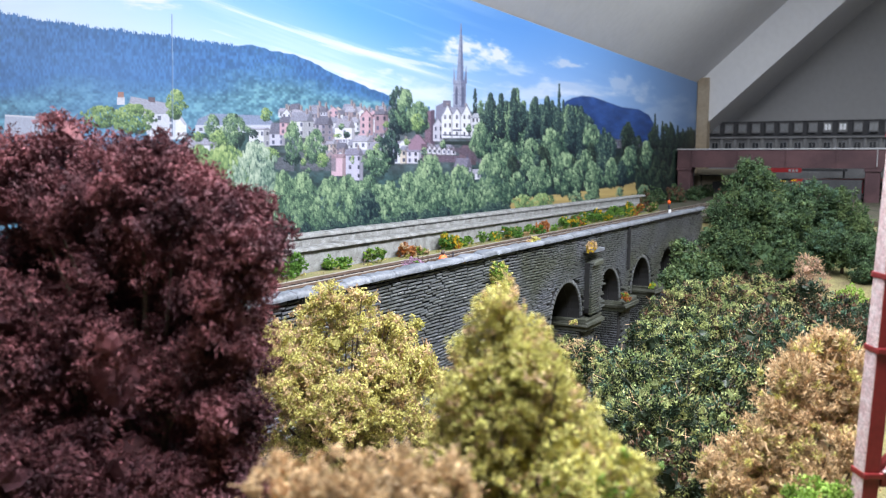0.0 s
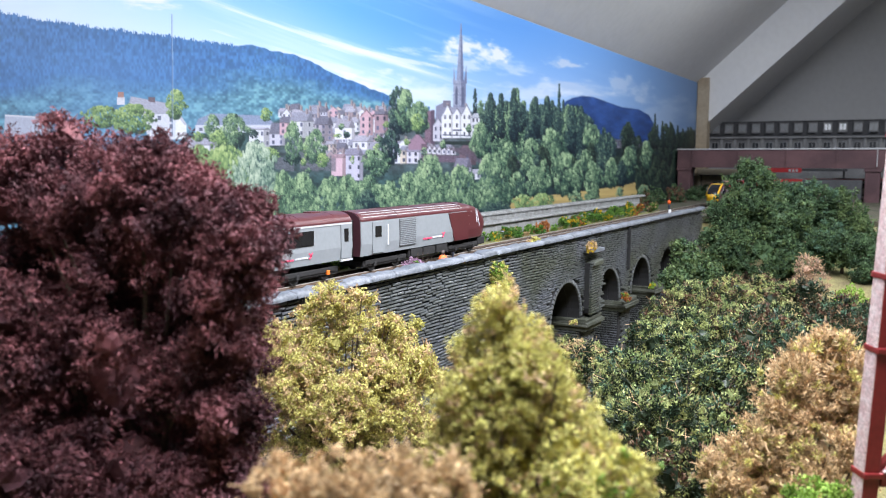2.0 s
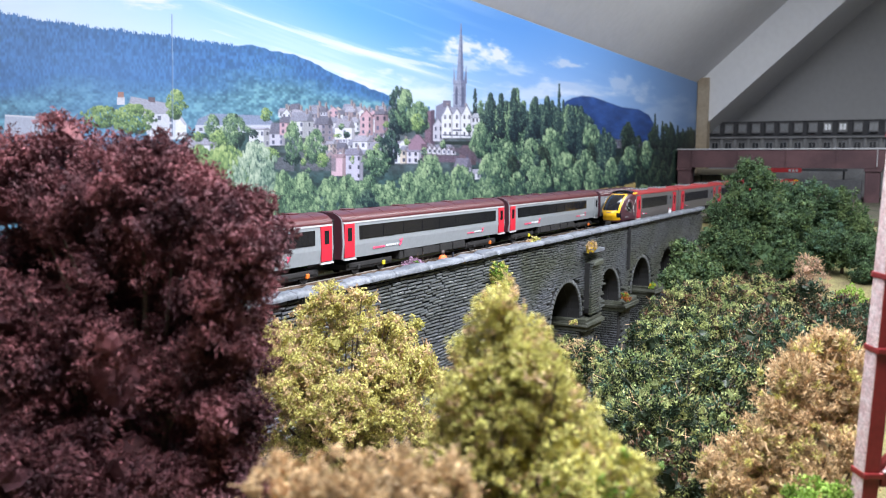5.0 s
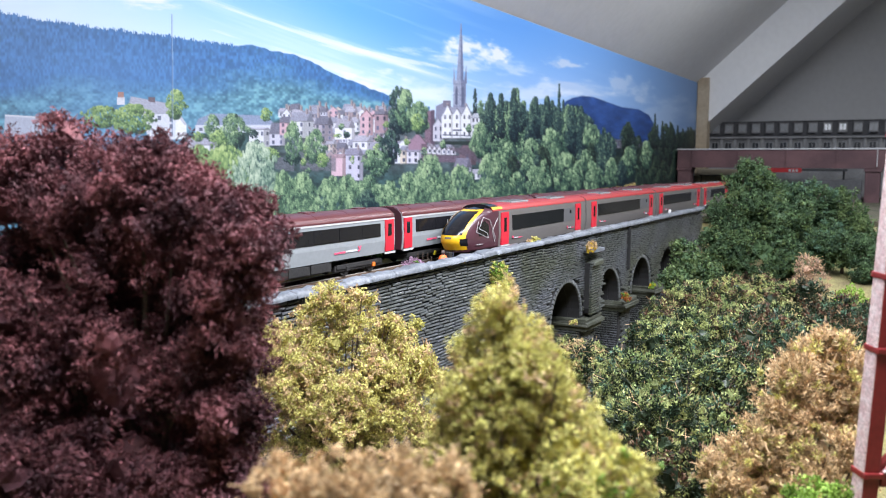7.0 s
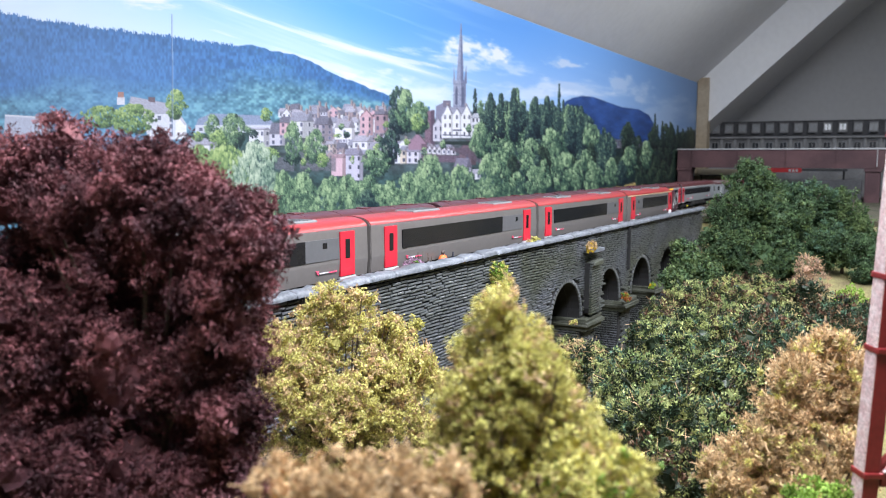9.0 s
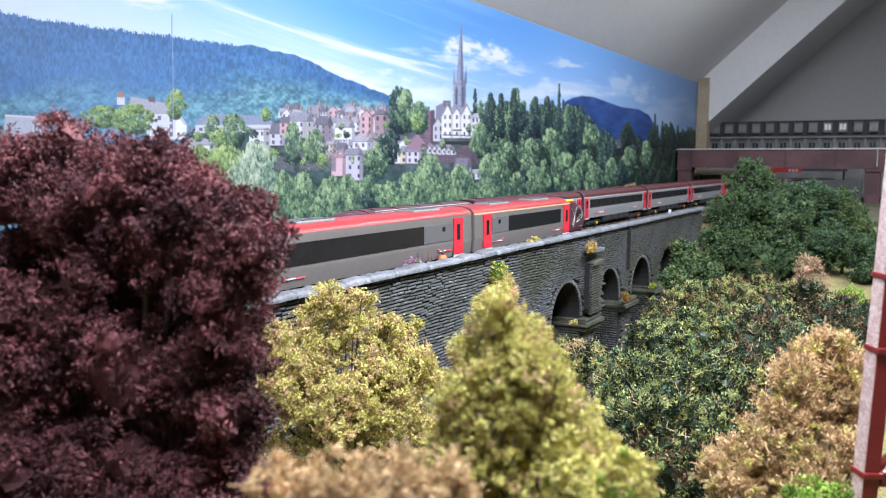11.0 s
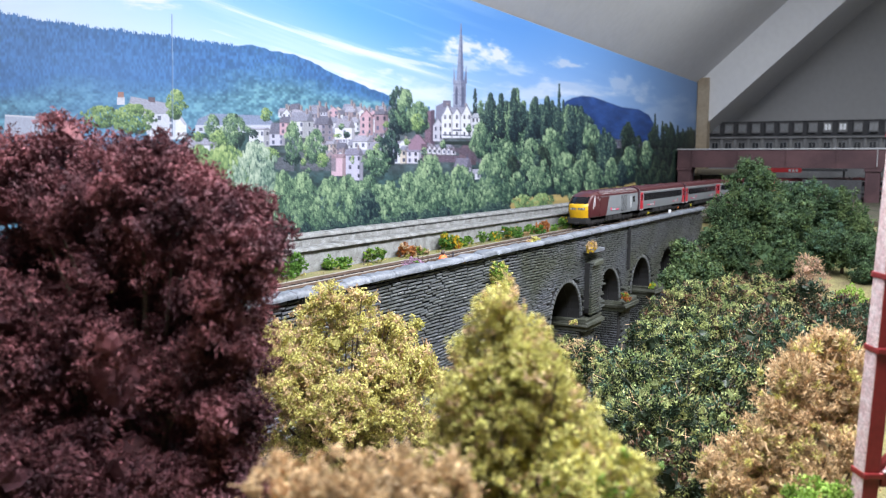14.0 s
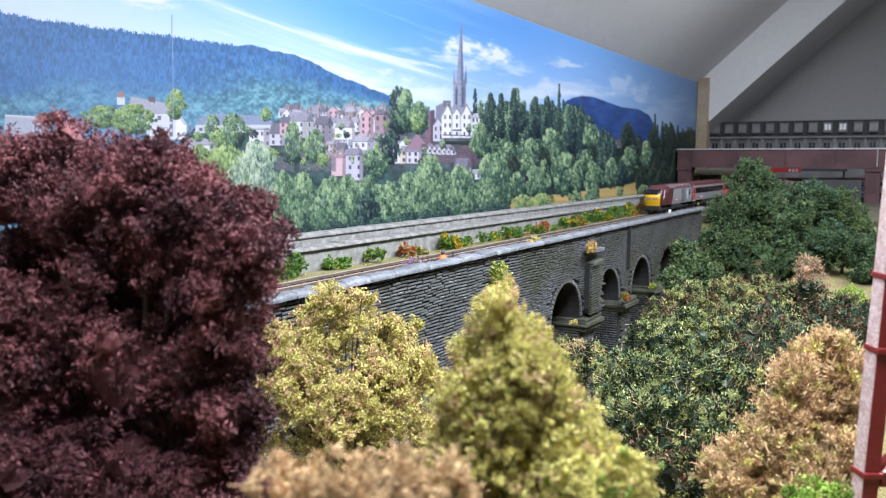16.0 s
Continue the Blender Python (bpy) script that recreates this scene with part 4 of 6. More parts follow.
BLACKGLASS = mat("dark_window_glass", (0.010, 0.010, 0.012), 0.15, 0.1, 200, 0, spec=0.2)
UNDER = mat("dark_underframe", (0.013, 0.012, 0.012), 0.8, 0.4, 500, 0.4)
CREAMSTRIPE = mat("cream_orange_stripe", (0.42, 0.30, 0.18), 0.5, 0.05, 300, 0)
ROOFGREY = mat("roof_unit_grey", (0.17, 0.17, 0.175), 0.6, 0.1, 300, 0.1)
GREYTRIM = mat("light_grey_trim", (0.42, 0.42, 0.42), 0.5, 0.05, 300, 0)
WHITEPRINT = mat("white_print", (0.62, 0.63, 0.65), 0.5, 0.03, 300, 0)
PINKPRINT = mat("pink_red_print", (0.7, 0.08, 0.16), 0.5, 0.05, 300, 0)
ORANGEPAINT = mat("orange_axlebox", (0.7, 0.16, 0.02), 0.5, 0.1, 300, 0)
LIMEPAINT = mat("yellow_axlebox", (0.7, 0.6, 0.03), 0.5, 0.1, 300, 0)
GREYPANEL = mat("mid_grey_panel_paint", (0.085, 0.085, 0.09), 0.45, 0.06, 300, 0)
GREYEND = mat("dark_grey_end", (0.10, 0.10, 0.105), 0.6, 0.1, 300, 0)


def section(width, floor, gutter, top, tuck=0.0012, n=10):
    """Half of a carriage's outline from the sill, up the side and over the roof: (y, z)."""
    pts = [(-(width - tuck), floor), (-width, floor + 0.35 * (gutter - floor)), (-(width - 0.0006), gutter)]
    for k in range(1, n + 1):
        a = math.pi / 2 * k / n
        pts.append((-(width - 0.0006) * math.cos(a) ** 0.8 if k < n else 0.0, gutter + (top - gutter) * math.sin(a)))
    return pts


def loft(bm, rings, cap=True):
    """A skin over rings of the same number of points."""
    prev = None
    first = None
    for ring in rings:
        now = [bm.verts.new(p) for p in ring]
        if prev:
            for i in range(len(now) - 1):
                bm.faces.new((prev[i], prev[i + 1], now[i + 1], now[i]))
        else:
            first = now
        prev = now
    if cap:
        bm.faces.new(first)
        bm.faces.new(prev[::-1])
    bmesh.ops.recalc_face_normals(bm, faces=bm.faces[:])
    return bm


def whole(half):
    return half + [(-y, z) for y, z in half[-2::-1]]


def hull(x0, x1, half, material, parent, name, pick, label=""):
    """The stretch of a body between x0 and x1, those points of the outline that pick names."""
    pts = whole(half)
    pts = pts[pick] if pick else pts
    return part(name, loft(bmesh.new(), [[(x, y, z) for y, z in pts] for x in (x0, x1)], True), material, parent, label, False)


def nose(parent, half, x0, reach, bulge, slim, regions, body, label):
    """A rounded cab front over the carriage's outline. reach(h): how far it comes out at height h (0 to 1);
    regions: (name, material, label, test of h and side) for glass, lamps and painted panels."""
    low, top = half[0][1], half[-1][1]
    zs = [p[1] for p in half]
    ws = [-p[0] for p in half]
    rows, cols, steps = 26, 26, 7

    def place(h, s, t):
        z = low + (top - low) * h
        w = float(np.interp(z, zs, ws))
        front = reach(h) - bulge * abs(s) ** 2.6
        x = x0 + (front - x0) * t
        return Vector((x, s * w * (1 - slim * t ** 2.4), z - 0.0015 * t ** 3 * max(0.0, h - 0.8) / 0.2))

    meshes = {name: bmesh.new() for name, _, _, _ in regions}
    meshes["cab"] = bmesh.new()
    hs = [(i / rows) ** 0.9 for i in range(rows + 1)]
    for i in range(rows):
        for j in range(cols):
            s0, s1 = -1 + 2 * j / cols, -1 + 2 * (j + 1) / cols
            h, s = (hs[i] + hs[i + 1]) / 2, (s0 + s1) / 2
            key = next((name for name, _, _, test in regions if test(h, abs(s))), "cab")
            bm = meshes[key]
            bm.faces.new([bm.verts.new(place(a, b, 1.0)) for a, b in ((hs[i], s0), (hs[i], s1), (hs[i + 1], s1), (hs[i + 1], s0))])
        for s in (-1, 1):
            for k in range(steps):
                bm = meshes["cab"]
                bm.faces.new([bm.verts.new(place(a, s, b)) for a, b in ((hs[i], k / steps), (hs[i], (k + 1) / steps), (hs[i + 1], (k + 1) / steps), (hs[i + 1], k / steps))])
    bm = meshes["cab"]
    for k in range(steps):
        bm.faces.new([bm.verts.new(place(0.0, s, b)) for s, b in ((-1, k / steps), (1, k / steps), (1, (k + 1) / steps), (-1, (k + 1) / steps))])
    for name, m, text, _ in [("cab", body, label, None)] + list(regions):
        bm = meshes[name]
        bmesh.ops.remove_doubles(bm, verts=bm.verts[:], dist=0.00001)
        bmesh.ops.recalc_face_normals(bm, faces=bm.faces[:])
        part(name, bm, m, parent, text, True)


def bogie(parent, x, mark=None, length=0.034):
    b = part("bogie", boxed(x - length, x + length, -0.0125, 0.0125, 0.0045, 0.010, 0.001), UNDER, parent, "dark bogie frame")
    for s in (-1, 1):
        for e in (-1, 1):
            bm = bmesh.new()
            rod(bm, (x + e * length * 0.55, s * 0.0083, 0.0062), (x + e * length * 0.55, s * 0.0105, 0.0062), 0.0061, n=20)
            part("wheel", bm, UNDER, b)
            part("axlebox", boxed(x + e * length * 0.55 - 0.0018, x + e * length * 0.55 + 0.0018, s * 0.0126, s * 0.0145, 0.0045, 0.0082, 0.0005), mark if mark and e > 0 else UNDER, b)
        part("bogie_side", boxed(x - length * 0.95, x + length * 0.95, s * 0.0118, s * 0.0135, 0.0065, 0.0105, 0.0006), UNDER, b)
    return b


def side_panel(parent, name, x0, x1, z0, z1, y, material, out=0.0004, label="", bevel=0.0, lean=0.0):
    """A thin piece on each flank."""
    for s in (-1, 1):
        part(name, boxed(x0, x1, s * (y - 0.0006), s * (y + out), z0, z1, bevel), material, parent, label)


def logo(parent, x, z, y, size, facing=1):
    """The operator's mark as plain bars and a cross of shapes."""
    for s in (-1, 1):
        bm = bmesh.new()
        for k in range(5):
            box(bm, x - size + k * size * 0.17, x - size + k * size * 0.17 + size * 0.11, s * (y - 0.0003), s * (y + 0.0003), z, z + size * 0.075)
        part("lettering_bar", bm, PINKPRINT, parent)
        bm = bmesh.new()
        for k in range(6):
            box(bm, x - size * 0.1 + k * size * 0.15, x - size * 0.1 + k * size * 0.15 + size * 0.1, s * (y - 0.0003), s * (y + 0.0003), z + size * 0.02, z + size * 0.095)
        part("lettering_bar", bm, WHITEPRINT, parent)
        bm = bmesh.new()
        for dx, dz, tilt in ((0.93, 0.16, 40), (1.02, 0.17, -40), (0.94, 0.04, -35)):
            bmesh.ops.create_cube(bm, size=1, matrix=pose(x + dx * size, s * y, z + dz * size, 0, tilt, 0) @ Matrix.Diagonal((size * 0.2, 0.0006, size * 0.06, 1)))
        part("emblem", bm, PINKPRINT if facing else WHITEPRINT, parent)


def coach(label, van=False):
    """A passenger coach in silver and maroon, 300 mm long."""
    ob = thing("passenger_coach", Matrix(), label, "train coach", "coaches of the silver train")
    half, L = section(0.018, 0.0153, 0.0452, 0.0535), 0.150
    n = len(half)
    hull(-L, L, half, SILVER, ob, "body", None, "silver grey body shell")
    roof = [(y * 1.012, z + 0.0004) for y, z in half[2:]]
    hull(-L + 0.0005, L - 0.0005, roof, MAROON, ob, "roof", None, "maroon ribbed roof")
    for k in range(7):
        x = -0.13 + k * 0.0433
        part("roof_rib", loft(bmesh.new(), [[(x + d, y * 1.012, z + 0.0006) for y, z in whole(half[5:])] for d in (0, 0.0012)]), MAROON, ob)
    for x in (-0.12, -0.04, 0.05, 0.12):
        part("roof_vent", boxed(x - 0.006, x + 0.006, -0.004, 0.004, 0.0535, 0.0548, 0.0005), MAROON, ob)
    side_panel(ob, "window_band", -0.127, 0.100 if van else 0.127, 0.0300, 0.0415, 0.018, BLACKGLASS, 0.0003, "dark glazed window band")
    for k in range(8):
        x = -0.1125 + k * (0.0283 if van else 0.0321)
        side_panel(ob, "window", x - 0.0115, x + 0.0115, 0.0308, 0.0407, 0.0180, BLACKGLASS, 0.0006)
    side_panel(ob, "cantrail_stripe", -L + 0.001, L - 0.001, 0.0440, 0.0452, 0.0176, GREYTRIM, 0.0004)
    for e in (-1, 1):
        plain = van and e > 0
        side_panel(ob, "door", e * 0.141 - 0.0066, e * 0.141 + 0.0066, 0.0165, 0.0440, 0.0180, SILVER if plain else REDDOOR, 0.0005, "grey van door" if plain else "red passenger door")
        side_panel(ob, "door_window", e * 0.141 - 0.0026, e * 0.141 + 0.0026, 0.0300, 0.0405, 0.0183, BLACKGLASS, 0.0005)
        side_panel(ob, "door_step", e * 0.141 - 0.008, e * 0.141 + 0.008, 0.0142, 0.0158, 0.0180, GREYTRIM, 0.001)
        part("gangway", boxed(e * L, e * (L + 0.0052), -0.010, 0.010, 0.014, 0.048, 0.0008), UNDER, ob)
        hull(e * L, e * (L + 0.0006), [(y * 0.97, z) for y, z in half], PLUM, ob, "end_panel", None, "maroon coach end")
        bogie(ob, e * 0.104, ORANGEPAINT if e > 0 else LIMEPAINT)
    part("underframe", boxed(-0.062, 0.062, -0.0155, 0.0155, 0.0065, 0.0153, 0.001), UNDER, ob)
    for x in (-0.045, -0.012, 0.02, 0.046):
        side_panel(ob, "equipment_box", x - 0.011, x + 0.011, 0.0075, 0.0145, 0.0158, UNDER, 0.0008, "", 0.0004)
    logo(ob, 0.080, 0.0205, 0.0179, 0.017)
    logo(ob, -0.085, 0.0205, 0.0179, 0.022)
    return ob


def power_car(label):
    """A diesel power car with a wedge-shaped cab; the cab is at +x."""
    ob = thing("power_car", Matrix(), label, "locomotive", "power cars of the silver train")
    half, L = section(0.018, 0.0150, 0.0440, 0.0525), 0.1165
    hull(-L, 0.070, half, SILVER, ob, "body", None, "silver grey body shell")
    part("roof", loft(bmesh.new(), [[(x, y * 1.012, z + 0.0004) for y, z in whole(half[2:])] for x in (-L, 0.071)]), MAROON, ob, "maroon roof with grilles")
    nose(ob, half, 0.0705, lambda h: 0.1175 - 0.032 * (1 - max(0.0, 1 - max(0.0, (h - 0.44) / 0.56) ** 1.4) ** 0.8) - 0.004 * max(0.0, 0.3 - h) / 0.3, 0.0065, 0.12, (
        ("windscreen", BLACKGLASS, "black sloping windscreen", lambda h, s: 0.54 < h < 0.80 and s < 0.84),
        ("lamp_panel", GREYEND, "dark headlamp panel", lambda h, s: 0.30 < h < 0.40 and 0.10 < s < 0.70),
        ("nose_panel", TRAINYELLOW, "warning yellow nose", lambda h, s: h < 0.52 and s < 0.93)), MAROON, "maroon streamlined cab")
    for s in (-1, 1):
        for yy in (0.0045, 0.0085):
            part("headlamp", rod(bmesh.new(), (0.1150, s * yy, 0.0282), (0.1178, s * yy, 0.0282), 0.0007, n=12), GREYTRIM, ob, "round headlamp")
        for z0, z1, tx in ((0.031, 0.046, 0.0), (0.027, 0.043, 0.006)):
            rod_bm = rod(bmesh.new(), (0.092 + tx, s * 0.0174, z0), (0.090 + tx * 0.4, s * 0.0170, z1), 0.0004, n=6)
            part("handrail", rod_bm, WHITEPRINT, ob, "white handrail")
        for a, b in (((0.070, 0.042), (0.086, 0.030)), ((0.078, 0.044), (0.094, 0.034)), ((0.074, 0.030), (0.094, 0.027))):
            part("livery_line", rod(bmesh.new(), (a[0], s * 0.0178, a[1]), (b[0], s * (0.0178 - 6 * (b[0] - 0.07) ** 2), b[1]), 0.00022, n=5), GREYTRIM, ob)
        # the slanted edge of the maroon end
        bm = bmesh.new()
        pts = [(0.0715, 0.0155), (0.0715, 0.0436), (0.031, 0.0436), (0.043, 0.0155)]
        strip(bm, pts, s * 0.0175, s * 0.01835)
        part("livery_panel", bm, MAROON, ob)
    part("bufferbeam", boxed(0.100, 0.1165, -0.0145, 0.0145, 0.0065, 0.0148, 0.0012), UNDER, ob)
    part("coupling", boxed(0.1165, 0.121, -0.003, 0.003, 0.006, 0.009, 0.0006), UNDER, ob)
    for k in range(14):
        side_panel(ob, "grille_slat", -0.0575, -0.0305, 0.0195 + k * 0.0017, 0.0204 + k * 0.0017, 0.0182, SILVER, 0.0005)
    side_panel(ob, "grille", -0.058, -0.030, 0.0190, 0.0432, 0.0178, GREYEND, 0.0003, "dark louvred grille")
    side_panel(ob, "roof_grille", -0.076, -0.062, 0.0446, 0.0472, 0.0170, PLUM, 0.0004)
    side_panel(ob, "guard_door", -0.100, -0.082, 0.0165, 0.0430, 0.0180, SILVER, 0.0004)
    side_panel(ob, "door_window", -0.0965, -0.0875, 0.0300, 0.0395, 0.0183, BLACKGLASS, 0.0004)
    side_panel(ob, "handrail", -0.0775, -0.0765, 0.022, 0.040, 0.0184, WHITEPRINT, 0.0005, "white handrail")
    hull(-L - 0.0006, -L, [(y * 0.97, z) for y, z in half], PLUM, ob, "end_panel", None, "maroon end")
    part("gangway", boxed(-L - 0.0052, -L, -0.010, 0.010, 0.014, 0.046, 0.0008), UNDER, ob)
    for s in (-1, 1):
        for yy, zz in ((0.0165, 0.0474), (0.0145, 0.0496), (0.0118, 0.0512)):
            part("roof_rail", boxed(-0.112, 0.060, s * yy - 0.0002, s * yy + 0.0002, zz, zz + 0.0006), GREYTRIM, ob)
    for x in (-0.06, -0.02, 0.02, 0.055):
        part("roof_hatch", loft(bmesh.new(), [[(x + d, y * 1.012, z + 0.0008) for y, z in whole(half[4:])] for d in (0, 0.0012)]), PLUM, ob)
    part("underframe", boxed(-0.038, 0.034, -0.0150, 0.0150, 0.0060, 0.0150, 0.001), UNDER, ob)
    for x in (-0.026, -0.004, 0.020):
        side_panel(ob, "tank", x - 0.010, x + 0.010, 0.0065, 0.0140, 0.0153, UNDER, 0.0012, "", 0.0005)
    bogie(ob, -0.072)
    bogie(ob, 0.072)
    logo(ob, 0.002, 0.0215, 0.0181, 0.019)
    return ob


def railcar(driving, label):
    """A grey railcar with a red roof; a driving one has a raked cab at +x."""
    ob = thing("railcar", Matrix(), label, "train coach", "cars of the grey train")
    half, L = section(0.018, 0.0105, 0.0450, 0.0525), 0.1555
    front = 0.088 if driving else L
    hull(-L, front, half, BRONZE, ob, "body", None, "warm grey body shell")
    part("roof", loft(bmesh.new(), [[(x, y * 1.012, z + 0.0004) for y, z in whole(half[3:])] for x in (-L, front + (0.012 if driving else 0))]), REDROOF, ob, "bright red roof")
    part("cantrail", loft(bmesh.new(), [[(x, y * 1.006, z) for y, z in whole(half[2:5])[:3]] for x in (-L, front)], False), CREAMSTRIPE, ob)
    for x in (-0.085, 0.02) if driving else (-0.09, 0.06):
        part("roof_unit", boxed(x - 0.022, x + 0.022, -0.0095, 0.0095, 0.0505, 0.0537, 0.001), ROOFGREY, ob, "grey roof equipment with grilles")
        for k in range(5):
            part("roof_grille", boxed(x - 0.018 + k * 0.008, x - 0.013 + k * 0.008, -0.008, 0.008, 0.0537, 0.0541), GREYEND, ob)
    win = (-0.082, 0.057) if driving else (-0.070, 0.113)
    side_panel(ob, "window_band", win[0], win[1], 0.0255, 0.0405, 0.0181, BLACKGLASS, 0.0004, "long dark window band")
    doors = (-0.1295, 0.075) if driving else (-0.1295, 0.1295)
    for x in doors:
        side_panel(ob, "door", x - 0.0085, x + 0.0085, 0.0125, 0.0445, 0.0181, REDDOOR, 0.0006, "bright red sliding door")
        side_panel(ob, "door_window", x - 0.0028, x + 0.0028, 0.0250, 0.0390, 0.0184, BLACKGLASS, 0.0006, "", 0.0004)
        side_panel(ob, "door_step", x - 0.0095, x + 0.0095, 0.0098, 0.0118, 0.0180, GREYTRIM, 0.001)
    side_panel(ob, "grey_panel", -0.1195, -0.0825 if driving else -0.0705, 0.0255, 0.0405, 0.0181, GREYPANEL, 0.0003, "plain mid-grey blanking panel")
    side_panel(ob, "window", -0.106, -0.101, 0.034, 0.038, 0.0181, BLACKGLASS, 0.0004)
    logo(ob, 0.045 if driving else 0.095, 0.0165, 0.0181, 0.011, 1)
    logo(ob, -0.106, 0.0165, 0.0181, 0.011, 1)
    ends = (-1,) if driving else (-1, 1)
    for e in ends:
        part("gangway", boxed(e * L, e * (L + 0.0035), -0.010, 0.010, 0.013, 0.047, 0.0008), GREYEND, ob)
        hull(e * L, e * (L + 0.0006), [(y * 0.97, z) for y, z in half], BRONZE, ob, "end_panel", None)
    if driving:
        nose(ob, half, 0.0885, lambda h: 0.1590 - 0.056 * (1 - max(0.0, 1 - max(0.0, (h - 0.30) / 0.70) ** 1.6) ** 0.75) - 0.007 * max(0.0, 0.22 - h) / 0.22, 0.0125, 0.20, (
            ("windscreen", BLACKGLASS, "raked black windscreen", lambda h, s: 0.37 < h < 0.90 and s < 0.74),
            ("headlamp", BLACKGLASS, "dark headlamp cluster", lambda h, s: 0.13 < h < 0.30 and 0.66 < s < 0.97),
            ("nose_vent", GREYEND, "dark slot in the nose", lambda h, s: 0.30 < h < 0.33 and s < 0.25),
            ("nose_panel", TRAINYELLOW, "warning yellow nose and screen surround", lambda h, s: 0.07 < h < 0.93 and s < 0.95),
            ("screen_hood", BLACKGLASS, "black hood over the windscreen", lambda h, s: h >= 0.93 and s < 0.9)), PLUM, "dark plum streamlined cab")
        flank = lambda x: 0.0179 * (1 - 0.2 * min(1.0, max(0.0, (x - 0.0885) / 0.058)) ** 2.4)
        part("roof_hood", loft(bmesh.new(), [[(x, y * 1.016, z + 0.0007) for y, z in whole(half[5:])] for x in (0.083, 0.1005)]), BLACKGLASS, ob, "black panel over the cab roof")
        for side in (-1, 1):
            part("roof_stripe", loft(bmesh.new(), [[(x, side * y * 1.018, z + 0.0009) for y, z in half[4:7]] for x in (0.078, 0.1005)], False), TRAINYELLOW, ob, "yellow edge line of the cab roof")
        part("plum_panel", loft(bmesh.new(), [[(x, y * 1.004, z) for y, z in whole(half[:3])[:3]] for x in (0.0845, 0.0895)], False), PLUM, ob)
        for side in (-1, 1):
            win_pts = [(0.110, 0.0235), (0.128, 0.0245), (0.131, 0.034), (0.118, 0.0385), (0.110, 0.034)]
            bm = bmesh.new()
            bm.faces.new([bm.verts.new((x, side * (flank(x) + 0.0004), z)) for x, z in win_pts])
            part("cab_window", bm, BLACKGLASS, ob, "dark cab side window")
            for a, b in (((0.096, 0.020), (0.108, 0.0385)), ((0.108, 0.0385), (0.121, 0.042)), ((0.121, 0.042), (0.128, 0.0315)), ((0.128, 0.0315), (0.113, 0.0265)), ((0.113, 0.0265), (0.111, 0.0215)), ((0.111, 0.0215), (0.133, 0.0285)), ((0.133, 0.0285), (0.129, 0.039)), ((0.0915, 0.040), (0.103, 0.0275)), ((0.103, 0.0275), (0.098, 0.017)), ((0.121, 0.0165), (0.133, 0.0165))):
                part("livery_line", rod(bmesh.new(), (a[0], side * (flank(a[0]) + 0.0004), a[1]), (b[0], side * (flank(b[0]) + 0.0004), b[1]), 0.00028, n=5), GREYTRIM, ob)
        part("coupler", boxed(0.1560, 0.1620, -0.004, 0.004, 0.0055, 0.0115, 0.001), UNDER, ob)
    part("underframe", boxed(-0.060, 0.060, -0.0160, 0.0160, 0.0050, 0.0106, 0.001), UNDER, ob)
    bogie(ob, -0.104)
    bogie(ob, 0.104)
    return ob


silver_front = power_car("maroon and silver power car with a yellow nose")
silver_rear = copy_thing(silver_front, Matrix())
coach_a = coach("silver passenger coach with maroon roof and red doors")
silver_coaches = [coach_a] + [copy_thing(coach_a, Matrix()) for _ in range(3)] + [coach("silver passenger coach with maroon roof and one grey van door", True)]
grey_front = railcar(True, "grey railcar with red roof and yellow raked cab")
grey_rear = copy_thing(grey_front, Matrix())
grey_mid = railcar(False, "grey railcar with red roof and red doors")
grey_mid_b = copy_thing(grey_mid, Matrix())

# ---- trees and bushes of the valley ----
def on_ground(x, y):
    return (x, y, ground_height(x, y) - 0.003)


lobed("copper_beech_tree", on_ground(0.200, -0.165), bumpy([(0.1984, -0.1877, 0.0884, 0.0142), (0.2038, -0.1983, 0.0822, 0.0114), (0.1945, -0.1517, 0.0842, 0.0245), (0.1806, -0.1286, 0.0796, 0.0245), (0.1941, -0.1812, 0.0837, 0.0205), (0.2039, -0.2006, 0.0724, 0.0197), (0.2066, -0.2164, 0.0681, 0.017), (0.2048, -0.2255, 0.0582, 0.0095), (0.2023, -0.2145, 0.0421, 0.0178), (0.2014, -0.2068, 0.0235, 0.0181), (0.1981, -0.2149, 0.0065, 0.0147), (0.1968, -0.2074, -0.0157, 0.0193), (0.2014, -0.1718, 0.0464, 0.0311), (0.1848, -0.1431, 0.0462, 0.0332), (0.1878, -0.1749, 0.0161, 0.0321), (0.1714, -0.1473, 0.012, 0.0301), (0.1838, -0.1841, -0.0119, 0.0296), (0.1636, -0.16, -0.016, 0.0252)], 11, 0.40, 9), 0.0040, (0.0021, 0.00065), 1.25, 44, [(PURPLE, 1)], "dark copper-purple tree with dense fine foliage", seed=3, trunk=0.005, limbs=40, solid=0.45, fine=2, big=0.02)
